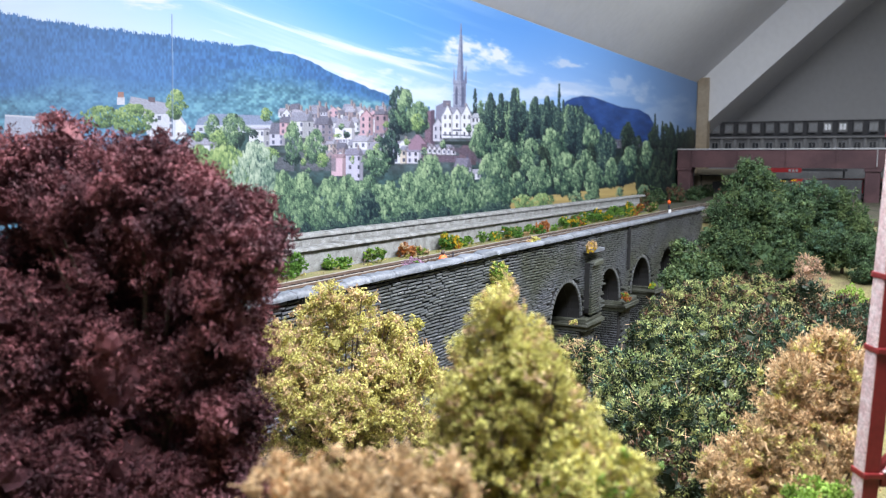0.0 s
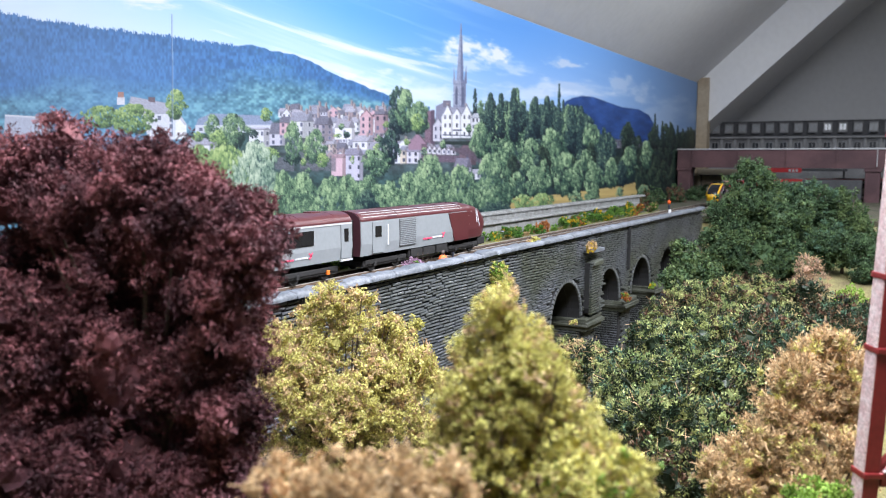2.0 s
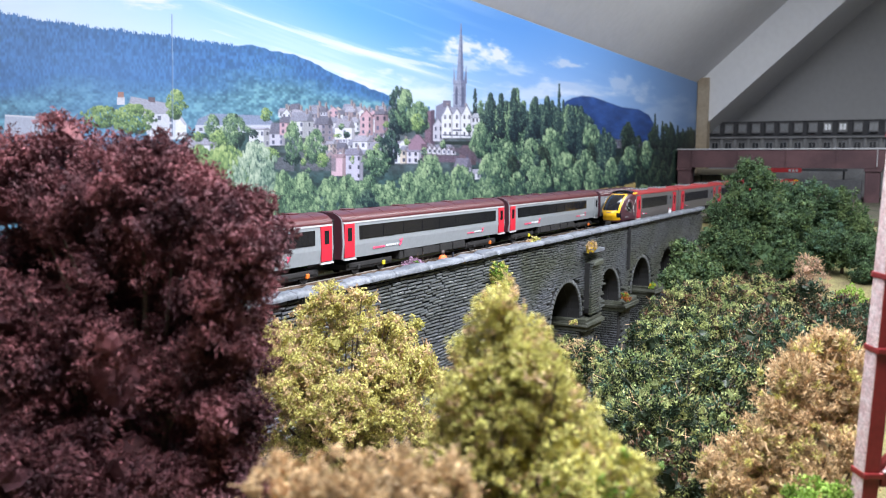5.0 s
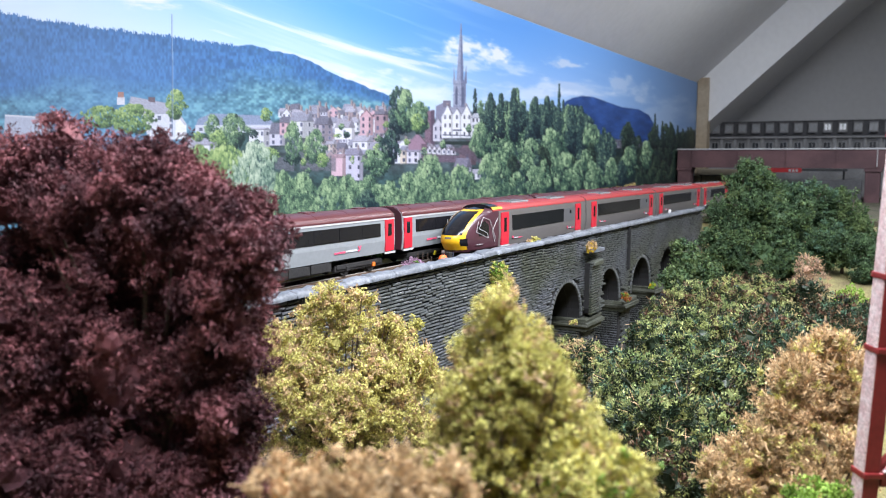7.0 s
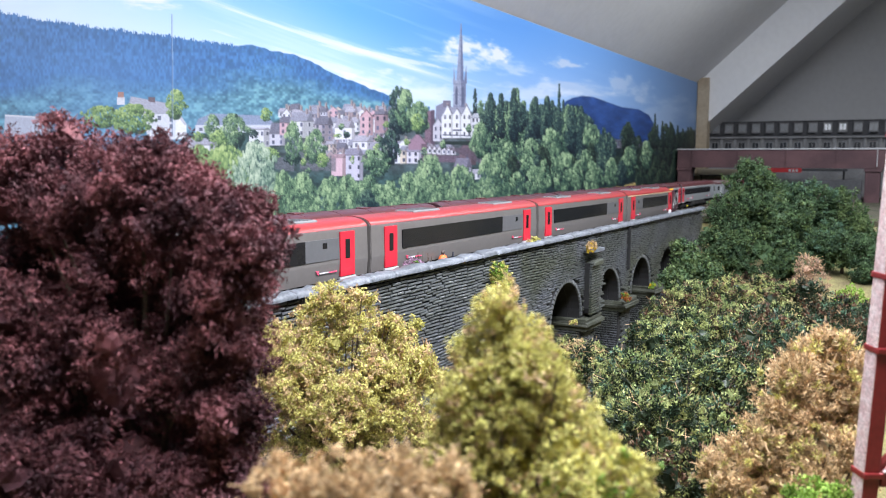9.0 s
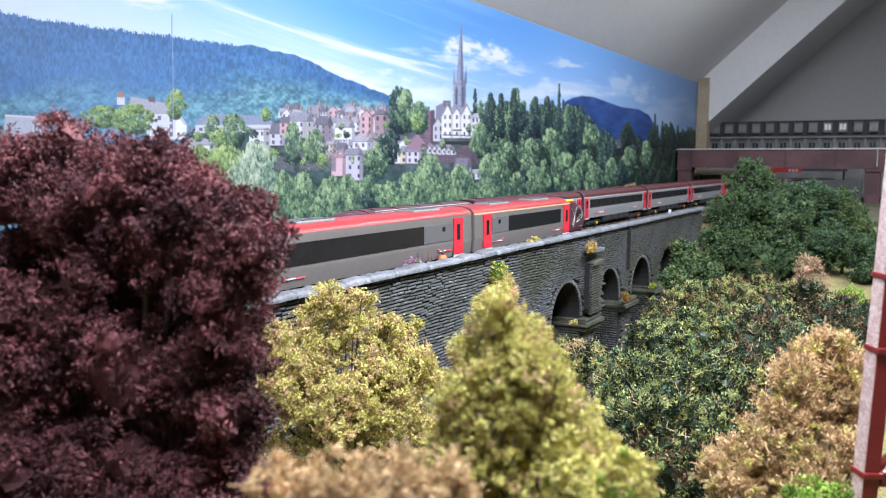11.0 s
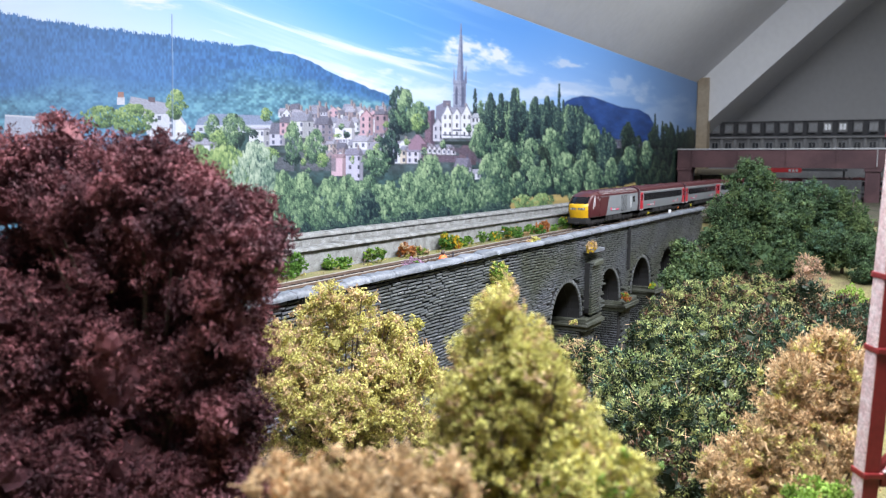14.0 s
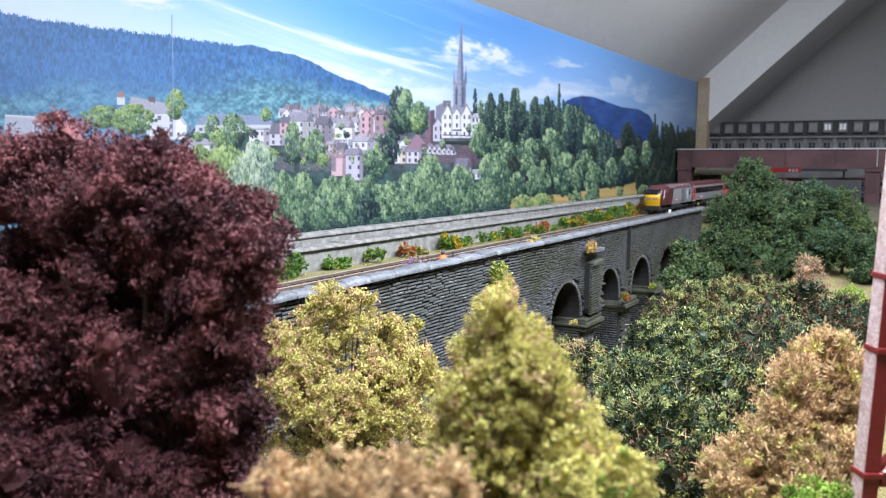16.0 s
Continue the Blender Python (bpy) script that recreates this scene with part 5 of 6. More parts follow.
lobed("yellow_green_tree", on_ground(0.332, -0.165), bumpy([(0.3014, -0.158, -0.0191, 0.0207), (0.3107, -0.1783, -0.0383, 0.0235), (0.3079, -0.1455, -0.0023, 0.0147), (0.3314, -0.191, -0.0246, 0.0198), (0.3495, -0.1998, -0.013, 0.0131), (0.329, -0.161, 0.001, 0.026), (0.318, -0.146, -0.012, 0.020), (0.347, -0.184, -0.011, 0.023), (0.324, -0.169, -0.029, 0.032), (0.338, -0.195, -0.040, 0.027), (0.308, -0.155, -0.047, 0.026), (0.330, -0.158, 0.024, 0.010), (0.338, -0.173, 0.016, 0.012), (0.349, -0.184, 0.009, 0.007), (0.357, -0.193, -0.013, 0.012), (0.315, -0.136, 0.004, 0.009), (0.325, -0.17, -0.075, 0.03)], 7, 0.36, 12), 0.0024, (0.0012, 0.0008), 0.75, 34, [(YELLOWGREEN, 0.7), (TAN, 0.18)], "yellow-green bushy tree with bare tan twigs", seed=4, loose=0.3, twigs=9000, limbs=70, solid=0.12, big=0.015)
lobed("olive_tree", on_ground(0.195, -0.324), bumpy([(0.200, -0.319, 0.055, 0.0072), (0.199, -0.319, 0.044, 0.0128), (0.196, -0.323, 0.029, 0.0172), (0.202, -0.332, 0.034, 0.0107), (0.191, -0.315, 0.032, 0.0101), (0.199, -0.339, 0.018, 0.0166), (0.189, -0.324, 0.011, 0.0196), (0.186, -0.315, 0.018, 0.0090), (0.191, -0.327, -0.010, 0.0213)], 6, 0.42, 14), 0.0016, (0.0009, 0.0007), 0.85, 28, [(OLIVE, 0.8), (TAN, 0.12)], "olive-yellow bushy tree with soft foliage", seed=5, loose=0.2, twigs=2600, limbs=30)
lobed("tan_bush", on_ground(0.133, -0.320), [(0.125, -0.305, 0.027, 0.0071), (0.131, -0.315, 0.028, 0.0075), (0.136, -0.325, 0.028, 0.0082), (0.141, -0.334, 0.026, 0.0082), (0.132, -0.320, 0.018, 0.0129)], 0.0022, (0.0015, 0.0005), 1.2, 36, [(TAN, 1)], "low dry pinkish-tan bush with wispy twigs", "bush", seed=16, twigs=700)
lobed("olive_bush", on_ground(0.186, -0.353), [(0.189, -0.358, 0.018, 0.0077), (0.183, -0.348, 0.015, 0.0083), (0.185, -0.353, 0.007, 0.0097)], 0.0020, (0.0012, 0.0008), 1.1, 34, [(OLIVE, 0.8), (LIME, 0.2)], "small olive and lime green bush", "bush", seed=17, twigs=300)
lobed("tan_bush", on_ground(0.362, -0.380), bumpy([(0.376, -0.382, 0.011, 0.013), (0.365, -0.375, -0.005, 0.017), (0.374, -0.392, -0.006, 0.015), (0.345, -0.365, -0.022, 0.015), (0.357, -0.386, -0.025, 0.024), (0.333, -0.357, -0.032, 0.013), (0.384, -0.395, 0.011, 0.010), (0.344, -0.377, -0.039, 0.021), (0.381, -0.388, 0.018, 0.007), (0.36, -0.38, -0.06, 0.024)], 6, 0.4, 15), 0.0026, (0.0022, 0.0006), 0.8, 32, [(TAN, 0.85), (OLIVE, 0.15)], "dry tan bush with wispy spreading twigs", "bush", seed=6, loose=0.25, spiky=0.8, twigs=5200, limbs=30)
lobed("lime_bush", on_ground(0.310, -0.393), [(0.307, -0.389, -0.023, 0.008), (0.312, -0.398, -0.023, 0.006), (0.31, -0.393, -0.035, 0.009)], 0.0022, (0.0014, 0.0009), 0.7, 30, [(LIME, 1)], "small bright lime green bush", "bush", seed=18)
HEDGE = [(DARKGREEN, 0.5), (PALEGREEN, 0.38), (TEAL, 0.12)]
for k, (foot, lobes, inks, label) in enumerate((
        ((0.85, -0.24), [(0.800, -0.205, -0.060, 0.020), (0.833, -0.221, -0.049, 0.026), (0.876, -0.254, -0.045, 0.026), (0.898, -0.292, -0.048, 0.026), (0.84, -0.24, -0.08, 0.04)], [(DARKGREEN, 0.35), (PALEGREEN, 0.45), (BROWN, 0.2)], "dark hedge bush with pale yellow-green tips"),
        ((0.90, -0.36), [(0.919, -0.331, -0.055, 0.027), (0.916, -0.366, -0.060, 0.025), (0.852, -0.358, -0.067, 0.025), (0.926, -0.386, -0.066, 0.023), (0.9, -0.36, -0.08, 0.035)], [(DARKGREEN, 0.6), (BROWN, 0.25), (TEAL, 0.15)], "dark grey-green hedge bush with brown shoots"),
        ((0.63, -0.24), [(0.610, -0.222, -0.070, 0.020), (0.647, -0.241, -0.054, 0.026), (0.686, -0.268, -0.051, 0.027), (0.565, -0.244, -0.068, 0.027), (0.63, -0.24, -0.09, 0.04), (0.74, -0.25, -0.095, 0.03)], HEDGE, "dense green hedge bush with mixed leaves"),
        ((0.69, -0.33), [(0.705, -0.301, -0.051, 0.027), (0.713, -0.335, -0.053, 0.027), (0.719, -0.368, -0.060, 0.026), (0.632, -0.318, -0.061, 0.026), (0.69, -0.33, -0.09, 0.04), (0.79, -0.31, -0.07, 0.035)], [(DARKGREEN, 0.45), (TEAL, 0.2), (PALEGREEN, 0.15), (BROWN, 0.2)], "bluish-green hedge bush with reddish-brown shoots"),
        ((0.53, -0.29), [(0.552, -0.279, -0.060, 0.027), (0.578, -0.304, -0.059, 0.028), (0.480, -0.277, -0.067, 0.026), (0.486, -0.307, -0.067, 0.027), (0.53, -0.29, -0.09, 0.04)], HEDGE, "dense green hedge bush with mixed leaves"),
        ((0.49, -0.33), [(0.510, -0.328, -0.067, 0.024), (0.428, -0.309, -0.075, 0.026), (0.442, -0.332, -0.075, 0.026), (0.585, -0.337, -0.064, 0.023), (0.48, -0.325, -0.1, 0.04)], [(DARKGREEN, 0.55), (PALEGREEN, 0.25), (BROWN, 0.2)], "dark green hedge bush with pale leaf tips"),
        ((0.61, -0.175), [(0.648, -0.163, -0.066, 0.014), (0.595, -0.193, -0.061, 0.019), (0.580, -0.167, -0.061, 0.018), (0.659, -0.182, -0.070, 0.012), (0.61, -0.175, -0.08, 0.025), (0.54, -0.17, -0.075, 0.025)], [(DARKGREEN, 0.5), (PALEGREEN, 0.35), (TAN, 0.15)], "small grey-green bush below the viaduct"))):
    lobed("hedge_bush", on_ground(*foot), bumpy(lobes, 9, 0.36, 70 + k), 0.0040, (0.0022, 0.0011), 0.85, 26, inks, label, "bush", seed=30 + k, spiky=1.0, twigs=900, group="hedge bushes in the valley", solid=0.3)
for k, (foot, lobes, inks, label) in enumerate((
        ((1.262, -0.205), [(1.268, -0.205, 0.067, 0.032), (1.259, -0.198, 0.023, 0.046), (1.291, -0.236, 0.014, 0.049), (1.234, -0.184, -0.018, 0.038), (1.257, -0.228, -0.034, 0.054), (1.209, -0.187, -0.048, 0.029)], [(FOREST, 0.75), (MOSSY, 0.25)], "tall mid-green leafy tree beside the viaduct"),
        ((1.355, -0.275), [(1.3813, -0.2459, 0.0385, 0.0301), (1.377, -0.281, 0.028, 0.038), (1.348, -0.258, -0.001, 0.035), (1.351, -0.286, -0.017, 0.047), (1.288, -0.263, -0.047, 0.030)], [(FOREST, 0.8), (TEAL, 0.2)], "dark green leafy tree in the valley"),
        ((1.385, -0.325), [(1.399, -0.321, 0.020, 0.037), (1.388, -0.330, -0.018, 0.040), (1.351, -0.310, -0.038, 0.034)], [(MOSSY, 0.7), (FOREST, 0.3)], "bright mid-green leafy tree in the valley"),
        ((0.955, -0.190), [(0.968, -0.186, -0.016, 0.021), (0.950, -0.180, -0.039, 0.018), (0.965, -0.205, -0.032, 0.021), (0.945, -0.194, -0.052, 0.020), (0.96, -0.19, -0.08, 0.025)], [(FOREST, 0.5), (MOSSY, 0.5)], "small mid-green leafy tree beside the arches"),
        ((1.283, -0.365), [(1.291, -0.365, -0.025, 0.029), (1.275, -0.364, -0.059, 0.027)], [(FOREST, 1)], "dark green leafy tree beside the tower"))):
    lobed("leafy_tree", on_ground(*foot), bumpy(lobes, 10, 0.36, 90 + k), 0.0055, (0.0030, 0.0021), 0.95, 26, inks, label, seed=50 + k, group="leafy trees by the viaduct")
lobed("dry_shrub", on_ground(1.032, -0.312), [(1.039, -0.312, -0.030, 0.016), (1.030, -0.319, -0.047, 0.017), (1.022, -0.305, -0.047, 0.011)], 0.0036, (0.0024, 0.0007), 0.6, 34, [(PINKTAN, 1)], "dry pinkish-tan feathery shrub", "shrub", seed=60, spiky=0.8, twigs=600)
lobed("lime_bush", on_ground(0.985, -0.360), [(0.995, -0.362, -0.053, 0.015), (0.979, -0.356, -0.062, 0.011)], 0.0034, (0.002, 0.0013), 0.7, 36, [(LIME, 1)], "bright lime green bush beside the hedge", "bush", seed=61)

# ---- weeds on the viaduct ----
def tuft(x, y, z, r, h, inks, label, seed, name="weed_tuft"):
    lobes = [(x + random.Random(seed + k).uniform(-r, r), y + random.Random(seed + k + 50).uniform(-r, r) * 0.35, z + h * (0.3 + 0.25 * (k % 3)), h * 0.42) for k in range(max(2, int(r / h * 2.2)))]
    return lobed(name, (x, y, z), lobes, 0.0022, (0.0019, 0.0012), 0.9, 24, inks, label, "weed", seed=seed, trunk=0.0005, spiky=0.7, limbs=5, group="weeds along the track")


G, YF, OR = (WEEDGREEN, 1.0), (YELLOW, 0.5), (ORANGE, 1.0)
for k, (x, r, h, inks) in enumerate(((0.528, 0.014, 0.015, [G]), (0.590, 0.012, 0.010, [G, (LIME, 0.4)]), (0.622, 0.018, 0.010, [(LIME, 0.6), G]), (0.682, 0.016, 0.009, [OR, (TAN, 0.5)]), (0.715, 0.012, 0.006, [(TAN, 0.6), (LIME, 0.5)]), (0.770, 0.016, 0.011, [G]), (0.792, 0.012, 0.014, [(WEEDGREEN, 0.4), YF]), (0.806, 0.012, 0.009, [OR, (TAN, 0.3)]), (0.838, 0.016, 0.009, [G, (LIME, 0.3)]), (0.905, 0.014, 0.013, [G, YF]), (0.935, 0.018, 0.010, [G]), (0.985, 0.014, 0.008, [(TAN, 0.5), G]), (1.025, 0.016, 0.011, [G]), (1.052, 0.014, 0.013, [OR]), (1.090, 0.02, 0.010, [G, (LIME, 0.4)]), (1.135, 0.02, 0.012, [G, YF]), (1.175, 0.016, 0.010, [OR, (WEEDGREEN, 0.7)]), (1.205, 0.02, 0.014, [G, YF]), (1.25, 0.02, 0.011, [G]), (1.285, 0.02, 0.015, [G, (YELLOW, 0.7)]), (1.33, 0.02, 0.011, [G]), (1.375, 0.025, 0.014, [G, (LIME, 0.5)]), (1.43, 0.025, 0.015, [G, YF]), (1.49, 0.02, 0.012, [(LIME, 0.5), OR]), (1.56, 0.03, 0.012, [G, (TAN, 0.5)]))):
    kind = "yellow-flowered green weeds beside the track" if YF in inks else "orange dry weeds beside the track" if OR in inks else "low green weeds beside the track"
    tuft(x, 0.0300, -0.0035, r * 1.25, h * 1.4, inks, kind, 100 + k)
tuft(0.672, -0.0868, -0.019, 0.003, 0.024, [(LIME, 0.5), (OLIVE, 0.8)], "yellow-green ivy hanging on the stone wall", 140, "ivy")
tuft(0.526, -0.0885, -0.035, 0.006, 0.010, [(OLIVE, 1)], "yellowish moss patch on the stone wall", 141, "moss")
tuft(0.899, -0.094, -0.008, 0.005, 0.013, [(YELLOW, 0.3), (TAN, 1)], "straw-coloured tuft on the stone refuge", 142)
tuft(1.033, -0.096, -0.086, 0.006, 0.011, [(ORANGE, 1), (LIME, 0.6)], "orange and green tuft on a pier ledge", 143)
tuft(1.167, -0.094, -0.087, 0.008, 0.008, [(LIME, 1), (YELLOW, 0.3)], "lime green tuft on a pier ledge", 144)
tuft(0.855, -0.094, -0.086, 0.008, 0.006, [(OLIVE, 1), (TAN, 0.4)], "olive moss on a pier ledge", 145, "moss")
tuft(0.770, -0.078, 0.0125, 0.010, 0.004, [(OLIVE, 1), (TAN, 0.5)], "pale moss on the coping", 146, "moss")
tuft(0.555, -0.0662, -0.004, 0.008, 0.022, [(LILAC, 1), (WEEDGREEN, 0.3)], "lilac weeds behind the parapet", 147)
lobed("verge_grass", (0.95, 0.030, -0.004), [(0.45 + 0.022 * k, 0.030 + 0.006 * math.sin(k * 2.1), -0.0052, 0.0045) for k in range(54)], 0.0024, (0.0017, 0.0006), 0.45, 20, [(STRAW, 0.6), (OLIVE, 0.4), (LIME, 0.12)], "straw and green grass along the track", "grass", seed=70, trunk=0.0004, spiky=1.0, limbs=1)
structure("verge", boxed(0.2, 1.62, 0.0185, 0.0418, -0.0046, -0.0028, 0.0005), VERGE, "earthy grassy verge beside the track", "verge")

# dead twigs, a short post and the little standing figures
def figure(x, y, z, h, coat, label):
    """A plain standing figurine, one mesh."""
    bm = bmesh.new()
    for part_z, rad, tall in ((0.25, 0.085, 0.5), (0.64, 0.16, 0.34), (0.90, 0.07, 0.15)):
        bmesh.ops.create_uvsphere(bm, u_segments=12, v_segments=8, radius=1, matrix=Matrix.Translation((0, 0, part_z * h)) @ Matrix.Diagonal((rad * h * 1.5, rad * h * 0.9, tall * h * 0.56, 1)))
    for f in bm.faces:
        c = f.calc_center_median().z / h
        f.material_index = 2 if c > 0.80 else 1 if c > 0.48 else 0
        f.smooth = True
    ob = part("figurine", bm, [UNDERCLOTH, coat, HELMET], None, label)
    ob.matrix_world = pose(x, y, z)
    return tagged(ob, "", "figurine")


UNDERCLOTH = mat("dark_blue_cloth_paint", (0.03, 0.035, 0.06), 0.8, 0.2, 900, 0.1)
HIVIS = mat("orange_vest_paint", (0.85, 0.13, 0.02), 0.6, 0.1, 900, 0.1)
BIRDWHITE = mat("white_paint", (0.75, 0.75, 0.75), 0.6, 0.1, 900, 0.1)
HELMET = mat("dark_hair_paint", (0.05, 0.035, 0.03), 0.6, 0.3, 900, 0.1)
figure(0.607, -0.0655, -0.0045, 0.0235, HIVIS, "tiny figurine in an orange vest behind the parapet")
figure(1.72, 0.030, -0.0045, 0.024, HIVIS, "tiny figurine in an orange vest beside the track")
bm = rod(bmesh.new(), (0, 0, 0), (0.001, 0, 0.020), 0.0008, 0.0006)
ob = part("marker_post", bm, UNDERCLOTH, None, "short dark wooden post behind the parapet")
ob.matrix_world = pose(0.624, -0.0655, -0.0045)
tagged(ob, "", "post")
bm = boxed(-0.0022, 0.0022, -0.0015, 0.0015, 0, 0.006, 0.0008)
box(bm, -0.001, 0.004, -0.001, 0.001, 0.0045, 0.0062, 0.0004)
ob = part("white_bird", bm, BIRDWHITE, None, "tiny white bird on the coping")
ob.matrix_world = pose(1.308, -0.078, 0.0130)
tagged(ob, "", "bird")
tw = random.Random(4)
bm = bmesh.new()
for k in range(7):
    a = Vector((tw.uniform(-0.012, 0.012), 0, 0))
    b = a + Vector((tw.uniform(-0.006, 0.006), tw.uniform(-0.001, 0.001), tw.uniform(0.018, 0.026)))
    rod(bm, a, b, 0.0004, 0.0002, 5)
ob = part("dead_twigs", bm, BARK, None, "bare dark twigs behind the parapet")
ob.matrix_world = pose(0.577, -0.0660, -0.0045)
tagged(ob, "", "twigs")
bm = bmesh.new()
for k in range(9):
    a = Vector((tw.uniform(-0.02, 0.02), tw.uniform(-0.002, 0.002), 0))
    b = a + Vector((tw.uniform(-0.01, 0.014), tw.uniform(-0.003, 0.003), tw.uniform(0.006, 0.014)))
    rod(bm, a, b, 0.0005, 0.0002, 5)
ob = part("dead_twigs", bm, BARK, None, "bare brown branches lying on the verge")
ob.matrix_world = pose(0.715, 0.034, -0.003)
tagged(ob, "", "twigs")

# ---- the far bridge and what stands round it ----
BRICKRED = mat("maroon_brick", (0.105, 0.052, 0.056), 0.8, 0.3, 600, 0.4, blotch=14, second=(0.06, 0.03, 0.034))
bridge = thing("road_bridge", Matrix(), "maroon brick road bridge with pale coping over the tracks", "bridge")
part("girder", boxed(2.30, 2.42, -0.40, 0.162, 0.080, 0.128, 0.001), BRICKRED, bridge)
x = -0.40
while x < 0.16:
    part("coping_stone", boxed(2.297, 2.31, x, min(x + 0.0495, 0.163), 0.128, 0.1312, 0.0005), PALECOPING, bridge)
    x += 0.05
for yy in (0.126, -0.338):
    p = part("pillar", boxed(2.302, 2.345, yy, yy + 0.034, -0.006, 0.08, 0.001), BRICKRED, bridge)
    part("pillar_cap", boxed(2.299, 2.348, yy - 0.003, yy + 0.037, 0.072, 0.0798, 0.0008), BRICKRED, p)
for yy in (0.12, 0.0, -0.12, -0.24, -0.33):
    part("panel_rib", boxed(2.2975, 2.30, yy, yy + 0.003, 0.081, 0.127), BRICKRED, bridge)
part("drain_pipe", rod(bmesh.new(), (2.297, -0.329, 0.085), (2.297, -0.329, 0.128), 0.001), PALECOPING, bridge)

FACADE = mat("grey_office_stone", (0.23, 0.23, 0.235), 0.8, 0.25, 300, 0.3, blotch=20, second=(0.16, 0.16, 0.165))
SLATE = mat("dark_slate", (0.05, 0.05, 0.055), 0.8, 0.2, 300, 0.2)
DIMPANE = mat("dim_window_pane", (0.03, 0.032, 0.036), 0.2, 0.1, 100, 0)
DORMER = mat("dormer_grey", (0.11, 0.11, 0.115), 0.7, 0.2, 300, 0.1)
PALEPANE = mat("pale_window_pane", (0.22, 0.23, 0.24), 0.3, 0.1, 100, 0)
office = thing("office_building", Matrix(), "grey stone low-relief terrace with rows of windows", "building")
part("wall", boxed(2.72, 2.76, -0.44, 0.168, -0.006, 0.172, 0.001), FACADE, office)
part("roof", boxed(2.724, 2.77, -0.442, 0.169, 0.1722, 0.219, 0.002), SLATE, office)
part("cornice", boxed(2.708, 2.72, -0.44, 0.168, 0.168, 0.1738, 0.0008), FACADE, office)
part("roof_ridge", boxed(2.718, 2.772, -0.442, 0.169, 0.2192, 0.2215, 0.0008), DORMER, office)
for k in range(14):
    y = 0.108 + 0.0407 - k * 0.0407
    for z0, z1, nm in ((0.122, 0.160, "window"), (0.186, 0.2145, "dormer_window")):
        front = 2.7165 if nm == "window" else 2.7145
        fr = part("window_frame", boxed(front, 2.7265, y - 0.0118, y + 0.0118, z0, z1, 0.0006), FACADE, office)
        for side in (-1, 1):
            part("pane", boxed(front - 0.0012, front + 0.002, y + side * 0.0048 - 0.0038, y + side * 0.0048 + 0.0038, z0 + 0.006, z1 - 0.005), LITPANE if nm != "window" and k in (8, 9) else PALEPANE if nm != "window" else DIMPANE, fr)
        part("sill", boxed(front - 0.003, front, y - 0.013, y + 0.013, z0 - 0.002, z0 + 0.001), DORMER, fr)
        part("hood", boxed(front - 0.003, front, y - 0.013, y + 0.013, z1 - 0.001, z1 + 0.002), DORMER, fr)
    part("pier", boxed(2.7135, 2.72, y - 0.0245, y - 0.0165, 0.10, 0.168, 0.0006), FACADE, office)

CREAM = mat("cream_render", (0.42, 0.36, 0.27), 0.8, 0.1, 200, 0.1, blotch=15)
station = thing("station_building", Matrix(), "cream rendered building with a dark doorway", "building")
part("wall", boxed(2.50, 2.56, 0.00, 0.150, -0.006, 0.0745, 0.001), CREAM, station)
part("canopy", boxed(2.485, 2.50, 0.00, 0.145, 0.0545, 0.0575, 0.0006), SLATE, station)
part("door", boxed(2.4975, 2.503, 0.056, 0.106, -0.004, 0.038, 0.0006), SLATE, station, "dark brown doorway")
part("door_frame", boxed(2.4965, 2.502, 0.052, 0.110, 0.0382, 0.044), CREAM, station)
for yy in (0.03, 0.135):
    part("post", boxed(2.486, 2.489, yy, yy + 0.003, -0.006, 0.0545), SLATE, station)
canopy = thing("platform_canopy", Matrix(), "red platform canopy with a pale lettered sign", "canopy")
SIGNRED = mat("sign_red_paint", (0.45, 0.03, 0.035), 0.4, 0.08, 200, 0.05)
part("fascia", boxed(2.56, 2.566, -0.128, -0.03, 0.066, 0.0785, 0.0006), SIGNRED, canopy)
part("roof", boxed(2.5665, 2.66, -0.24, -0.03, 0.070, 0.0765, 0.0006), SLATE, canopy)
for k in range(3):
    part("lettering_bar", boxed(2.5585, 2.5605, -0.100 - k * 0.009, -0.094 - k * 0.009, 0.0682, 0.0755), PALECOPING, canopy)
for yy in (-0.045, -0.235):
    part("post", boxed(2.64, 2.645, yy, yy + 0.005, -0.006, 0.07), SLATE, canopy)
wagon = thing("brick_hut", Matrix(), "small orange-red brick hut behind the trees", "hut")
part("wall", boxed(1.78, 1.84, -0.432, -0.388, -0.012, 0.045, 0.0006), mat("orange_brick", (0.42, 0.12, 0.06), 0.8, 0.2, 400, 0.2), wagon)
part("roof", boxed(1.776, 1.844, -0.436, -0.384, 0.0452, 0.049, 0.0006), SLATE, wagon)

for k, (x, y, r, inks) in enumerate(((1.80, 0.105, 0.020, [(BROWN, 0.5), (FOREST, 0.5)]), (1.92, 0.115, 0.022, [(FOREST, 1)]), (2.05, 0.10, 0.026, [(FOREST, 0.7), (BROWN, 0.5)]), (2.18, 0.085, 0.024, [(FOREST, 1)]), (2.24, 0.03, 0.018, [(FOREST, 0.8), (BROWN, 0.3)]), (1.70, 0.095, 0.016, [(BROWN, 0.6), (MOSSY, 0.6)]), (2.46, 0.06, 0.022, [(FOREST, 1)]), (2.45, 0.11, 0.020, [(FOREST, 1)]))):
    lobed("low_bush", (x, y, -0.006), [(x - r * 0.7, y, r * 0.2, r * 0.8), (x + r * 0.7, y, r * 0.3, r * 0.85), (x, y, r * 0.5, r)], 0.0055, (0.003, 0.0018), 0.8, 30, inks, "low dark green and brown bush by the trackbed", "bush", seed=200 + k, group="low bushes by the bridge")
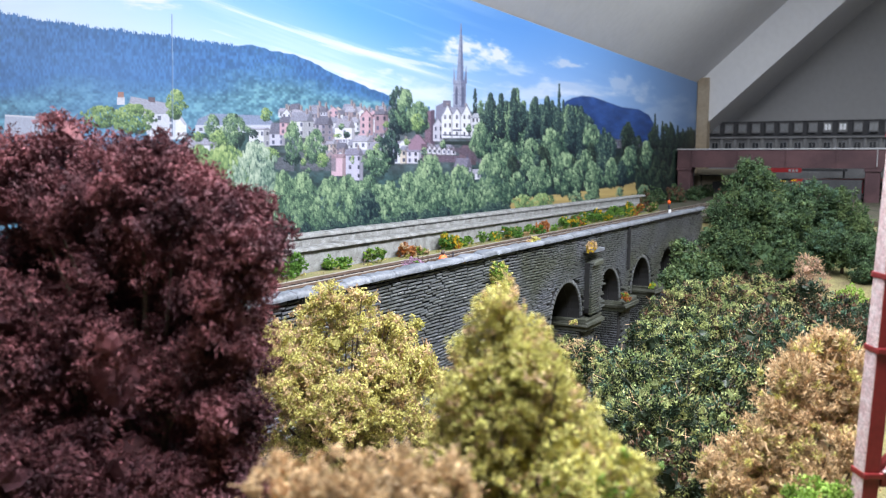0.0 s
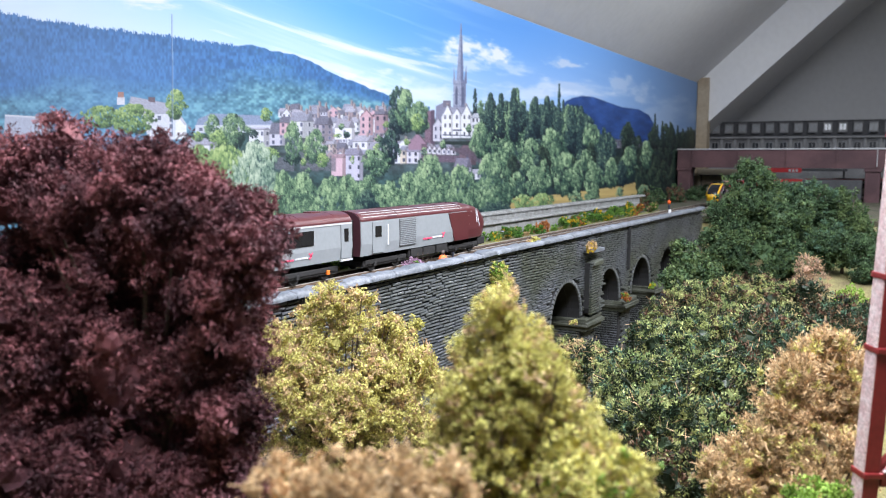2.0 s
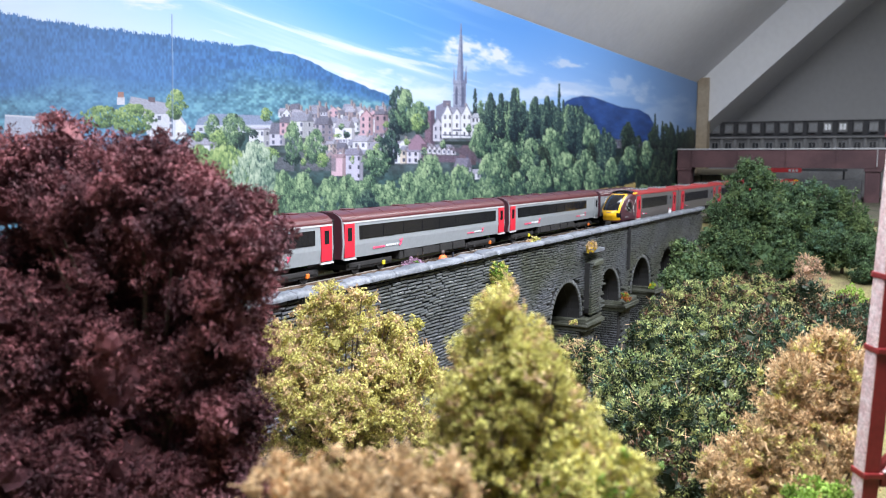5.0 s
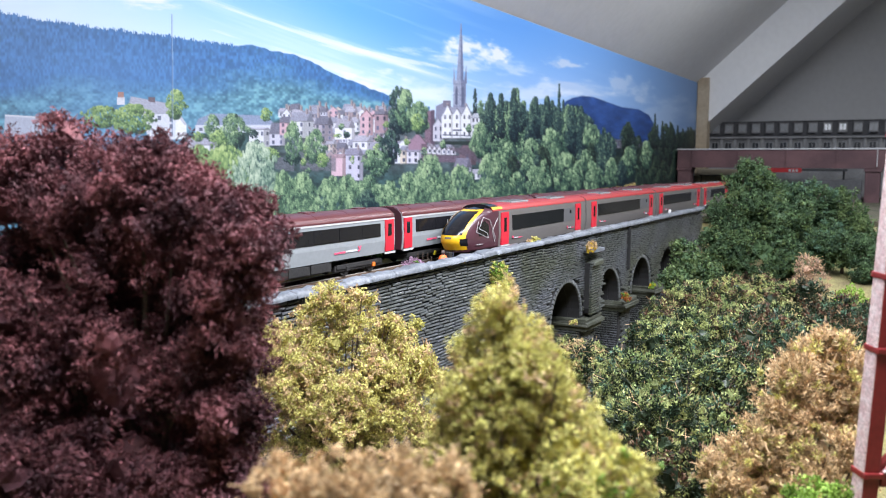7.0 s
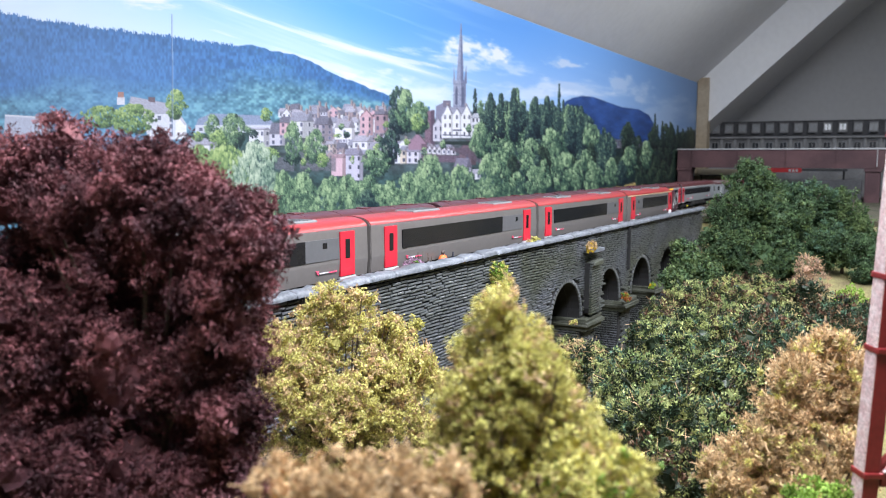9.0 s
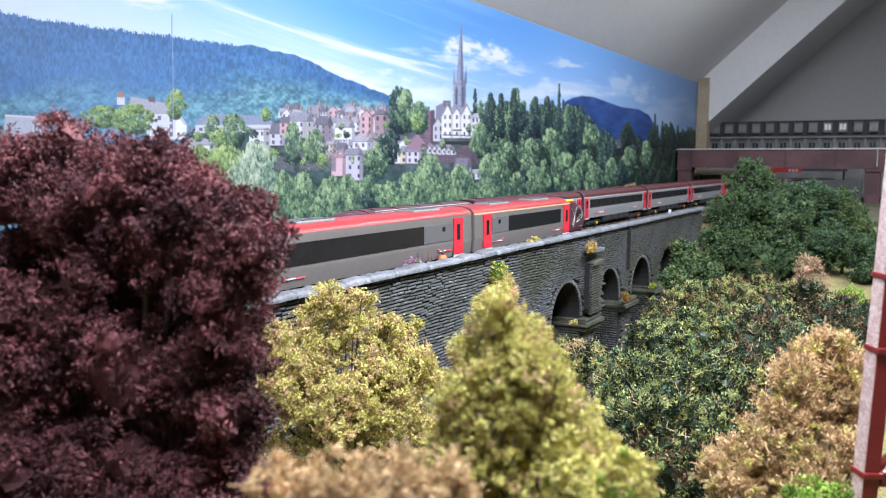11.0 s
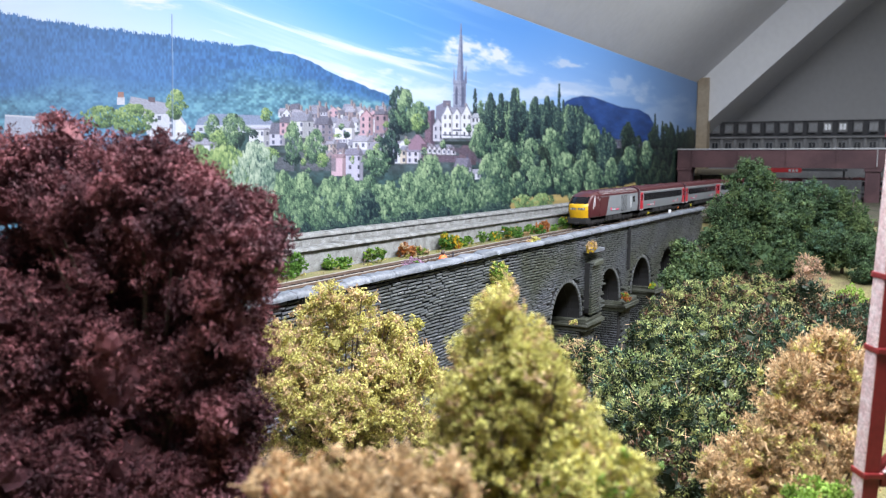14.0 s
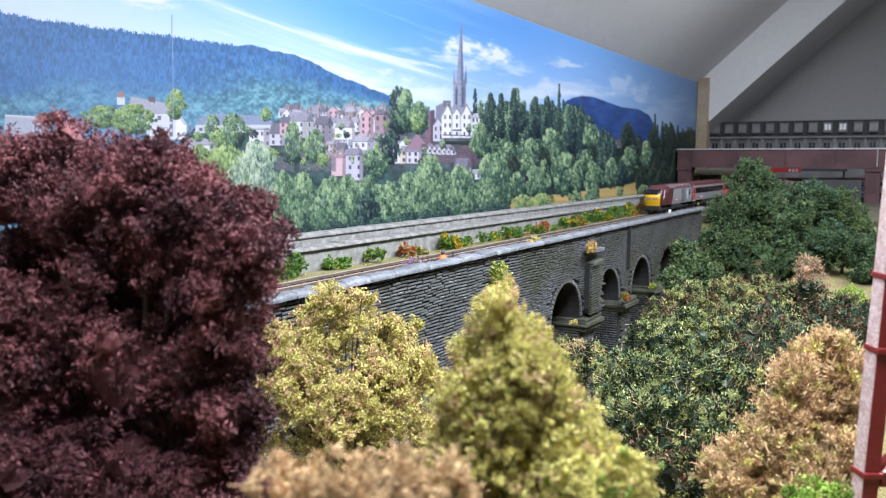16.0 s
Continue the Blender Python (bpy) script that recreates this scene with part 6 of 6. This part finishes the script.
# added dark wall: hides the trains beyond and fills a dark area
structure("retaining_wall", boxed(2.255, 2.285, -0.300, -0.165, -0.016, 0.052, 0.001), SLATE, "added dark slate screening wall by the bridge", "wall")

# ---- red lattice column beside the camera ----
REDPLASTIC = mat("dark_red_plastic", (0.22, 0.022, 0.022), 0.4, 0.12, 500, 0.1, blotch=80)
PINKFACE = mat("pale_pink_face", (0.62, 0.42, 0.43), 0.55, 0.25, 1200, 0.3, blotch=300, second=(0.75, 0.62, 0.62))
mast = thing("lattice_tower", pose(0.328, -0.4078, 0.031) @ pose(0, 0, 0, 2.2) @ pose(0, 0, -0.031, 0, 0, 35), "dark red lattice tower with pale edges", "tower")
part("leg", boxed(0.0006, 0.0075, -0.0062, 0.0, -0.22, 0.1075, 0.0005), REDPLASTIC, mast)
part("worn_face", boxed(0.0008, 0.0073, -0.0004, 0.0004, -0.22, 0.1070, 0.0002), PINKFACE, mast, "pale pink edge")
part("leg", boxed(0.0006, 0.0075, -0.0462, -0.040, -0.22, 0.1075, 0.0005), REDPLASTIC, mast)
for z in (0.106, 0.056, 0.029, -0.018, -0.065):
    part("collar", boxed(-0.0008, 0.0083, -0.0070, 0.0008, z - 0.0022, z, 0.0004), REDPLASTIC, mast)
    part("rail", boxed(0.001, 0.0068, -0.040, -0.007, z - 0.0058, z, 0.0004), REDPLASTIC, mast)
    part("edge_line", boxed(0.0002, 0.0012, -0.040, -0.0072, z, z + 0.0006), PINKFACE, mast)
for z0, z1 in ((0.056, 0.100), (0.029, 0.050), (-0.018, 0.023), (-0.065, -0.024)):
    part("brace", rod(bmesh.new(), (0.004, -0.007, z0), (0.004, -0.040, z1), 0.0016, n=6), REDPLASTIC, mast)



# ---- what moves ----
def motions():
    def rows(length, centre, off, back):
        out = []
        for k in range(33):
            t = k * 0.5
            s = centre(t)
            a, _ = on_track(s - length * 0.35, off)
            b, _ = on_track(s + length * 0.35, off)
            mid, turn = (a + b) / 2, math.degrees(math.atan2(b.y - a.y, b.x - a.x))
            out.append((t, Matrix.Translation(mid) @ pose(0, 0, 0, 0, 0, turn + (180 if back else 0))))
        return out

    def silver(t):
        """The rear end of the last coach of the silver train."""
        return float(np.interp(t, (0, 3.5, 7, 12.5, 14.5, 16), (-1.406, -0.710, -0.008, 1.063, 1.443, 1.725)))

    def grey(t):
        """The middle of the grey train's leading car."""
        return float(np.interp(t, (0, 4, 6.5, 8, 12.5, 16), (2.400, 1.4955, 0.929, 0.579, -0.473, -1.290)))

    pitch = 0.3123
    walk(silver_rear, rows(0.233, lambda t: silver(t) - 0.0123 - 0.1165, 0.0, True))
    for k, ob in enumerate(silver_coaches):
        walk(ob, rows(0.3, lambda t, k=k: silver(t) + 0.150 + k * pitch, 0.0, False))
    walk(silver_front, rows(0.233, lambda t: silver(t) + 5 * pitch + 0.1165, 0.0, False))
    walk(grey_front, rows(0.311, lambda t: grey(t), NEAR, True))
    walk(grey_mid, rows(0.311, lambda t: grey(t) + 0.316, NEAR, True))
    walk(grey_mid_b, rows(0.311, lambda t: grey(t) + 0.6335, NEAR, True))
    walk(grey_rear, rows(0.311, lambda t: grey(t) + 0.9505, NEAR, False))


motions()
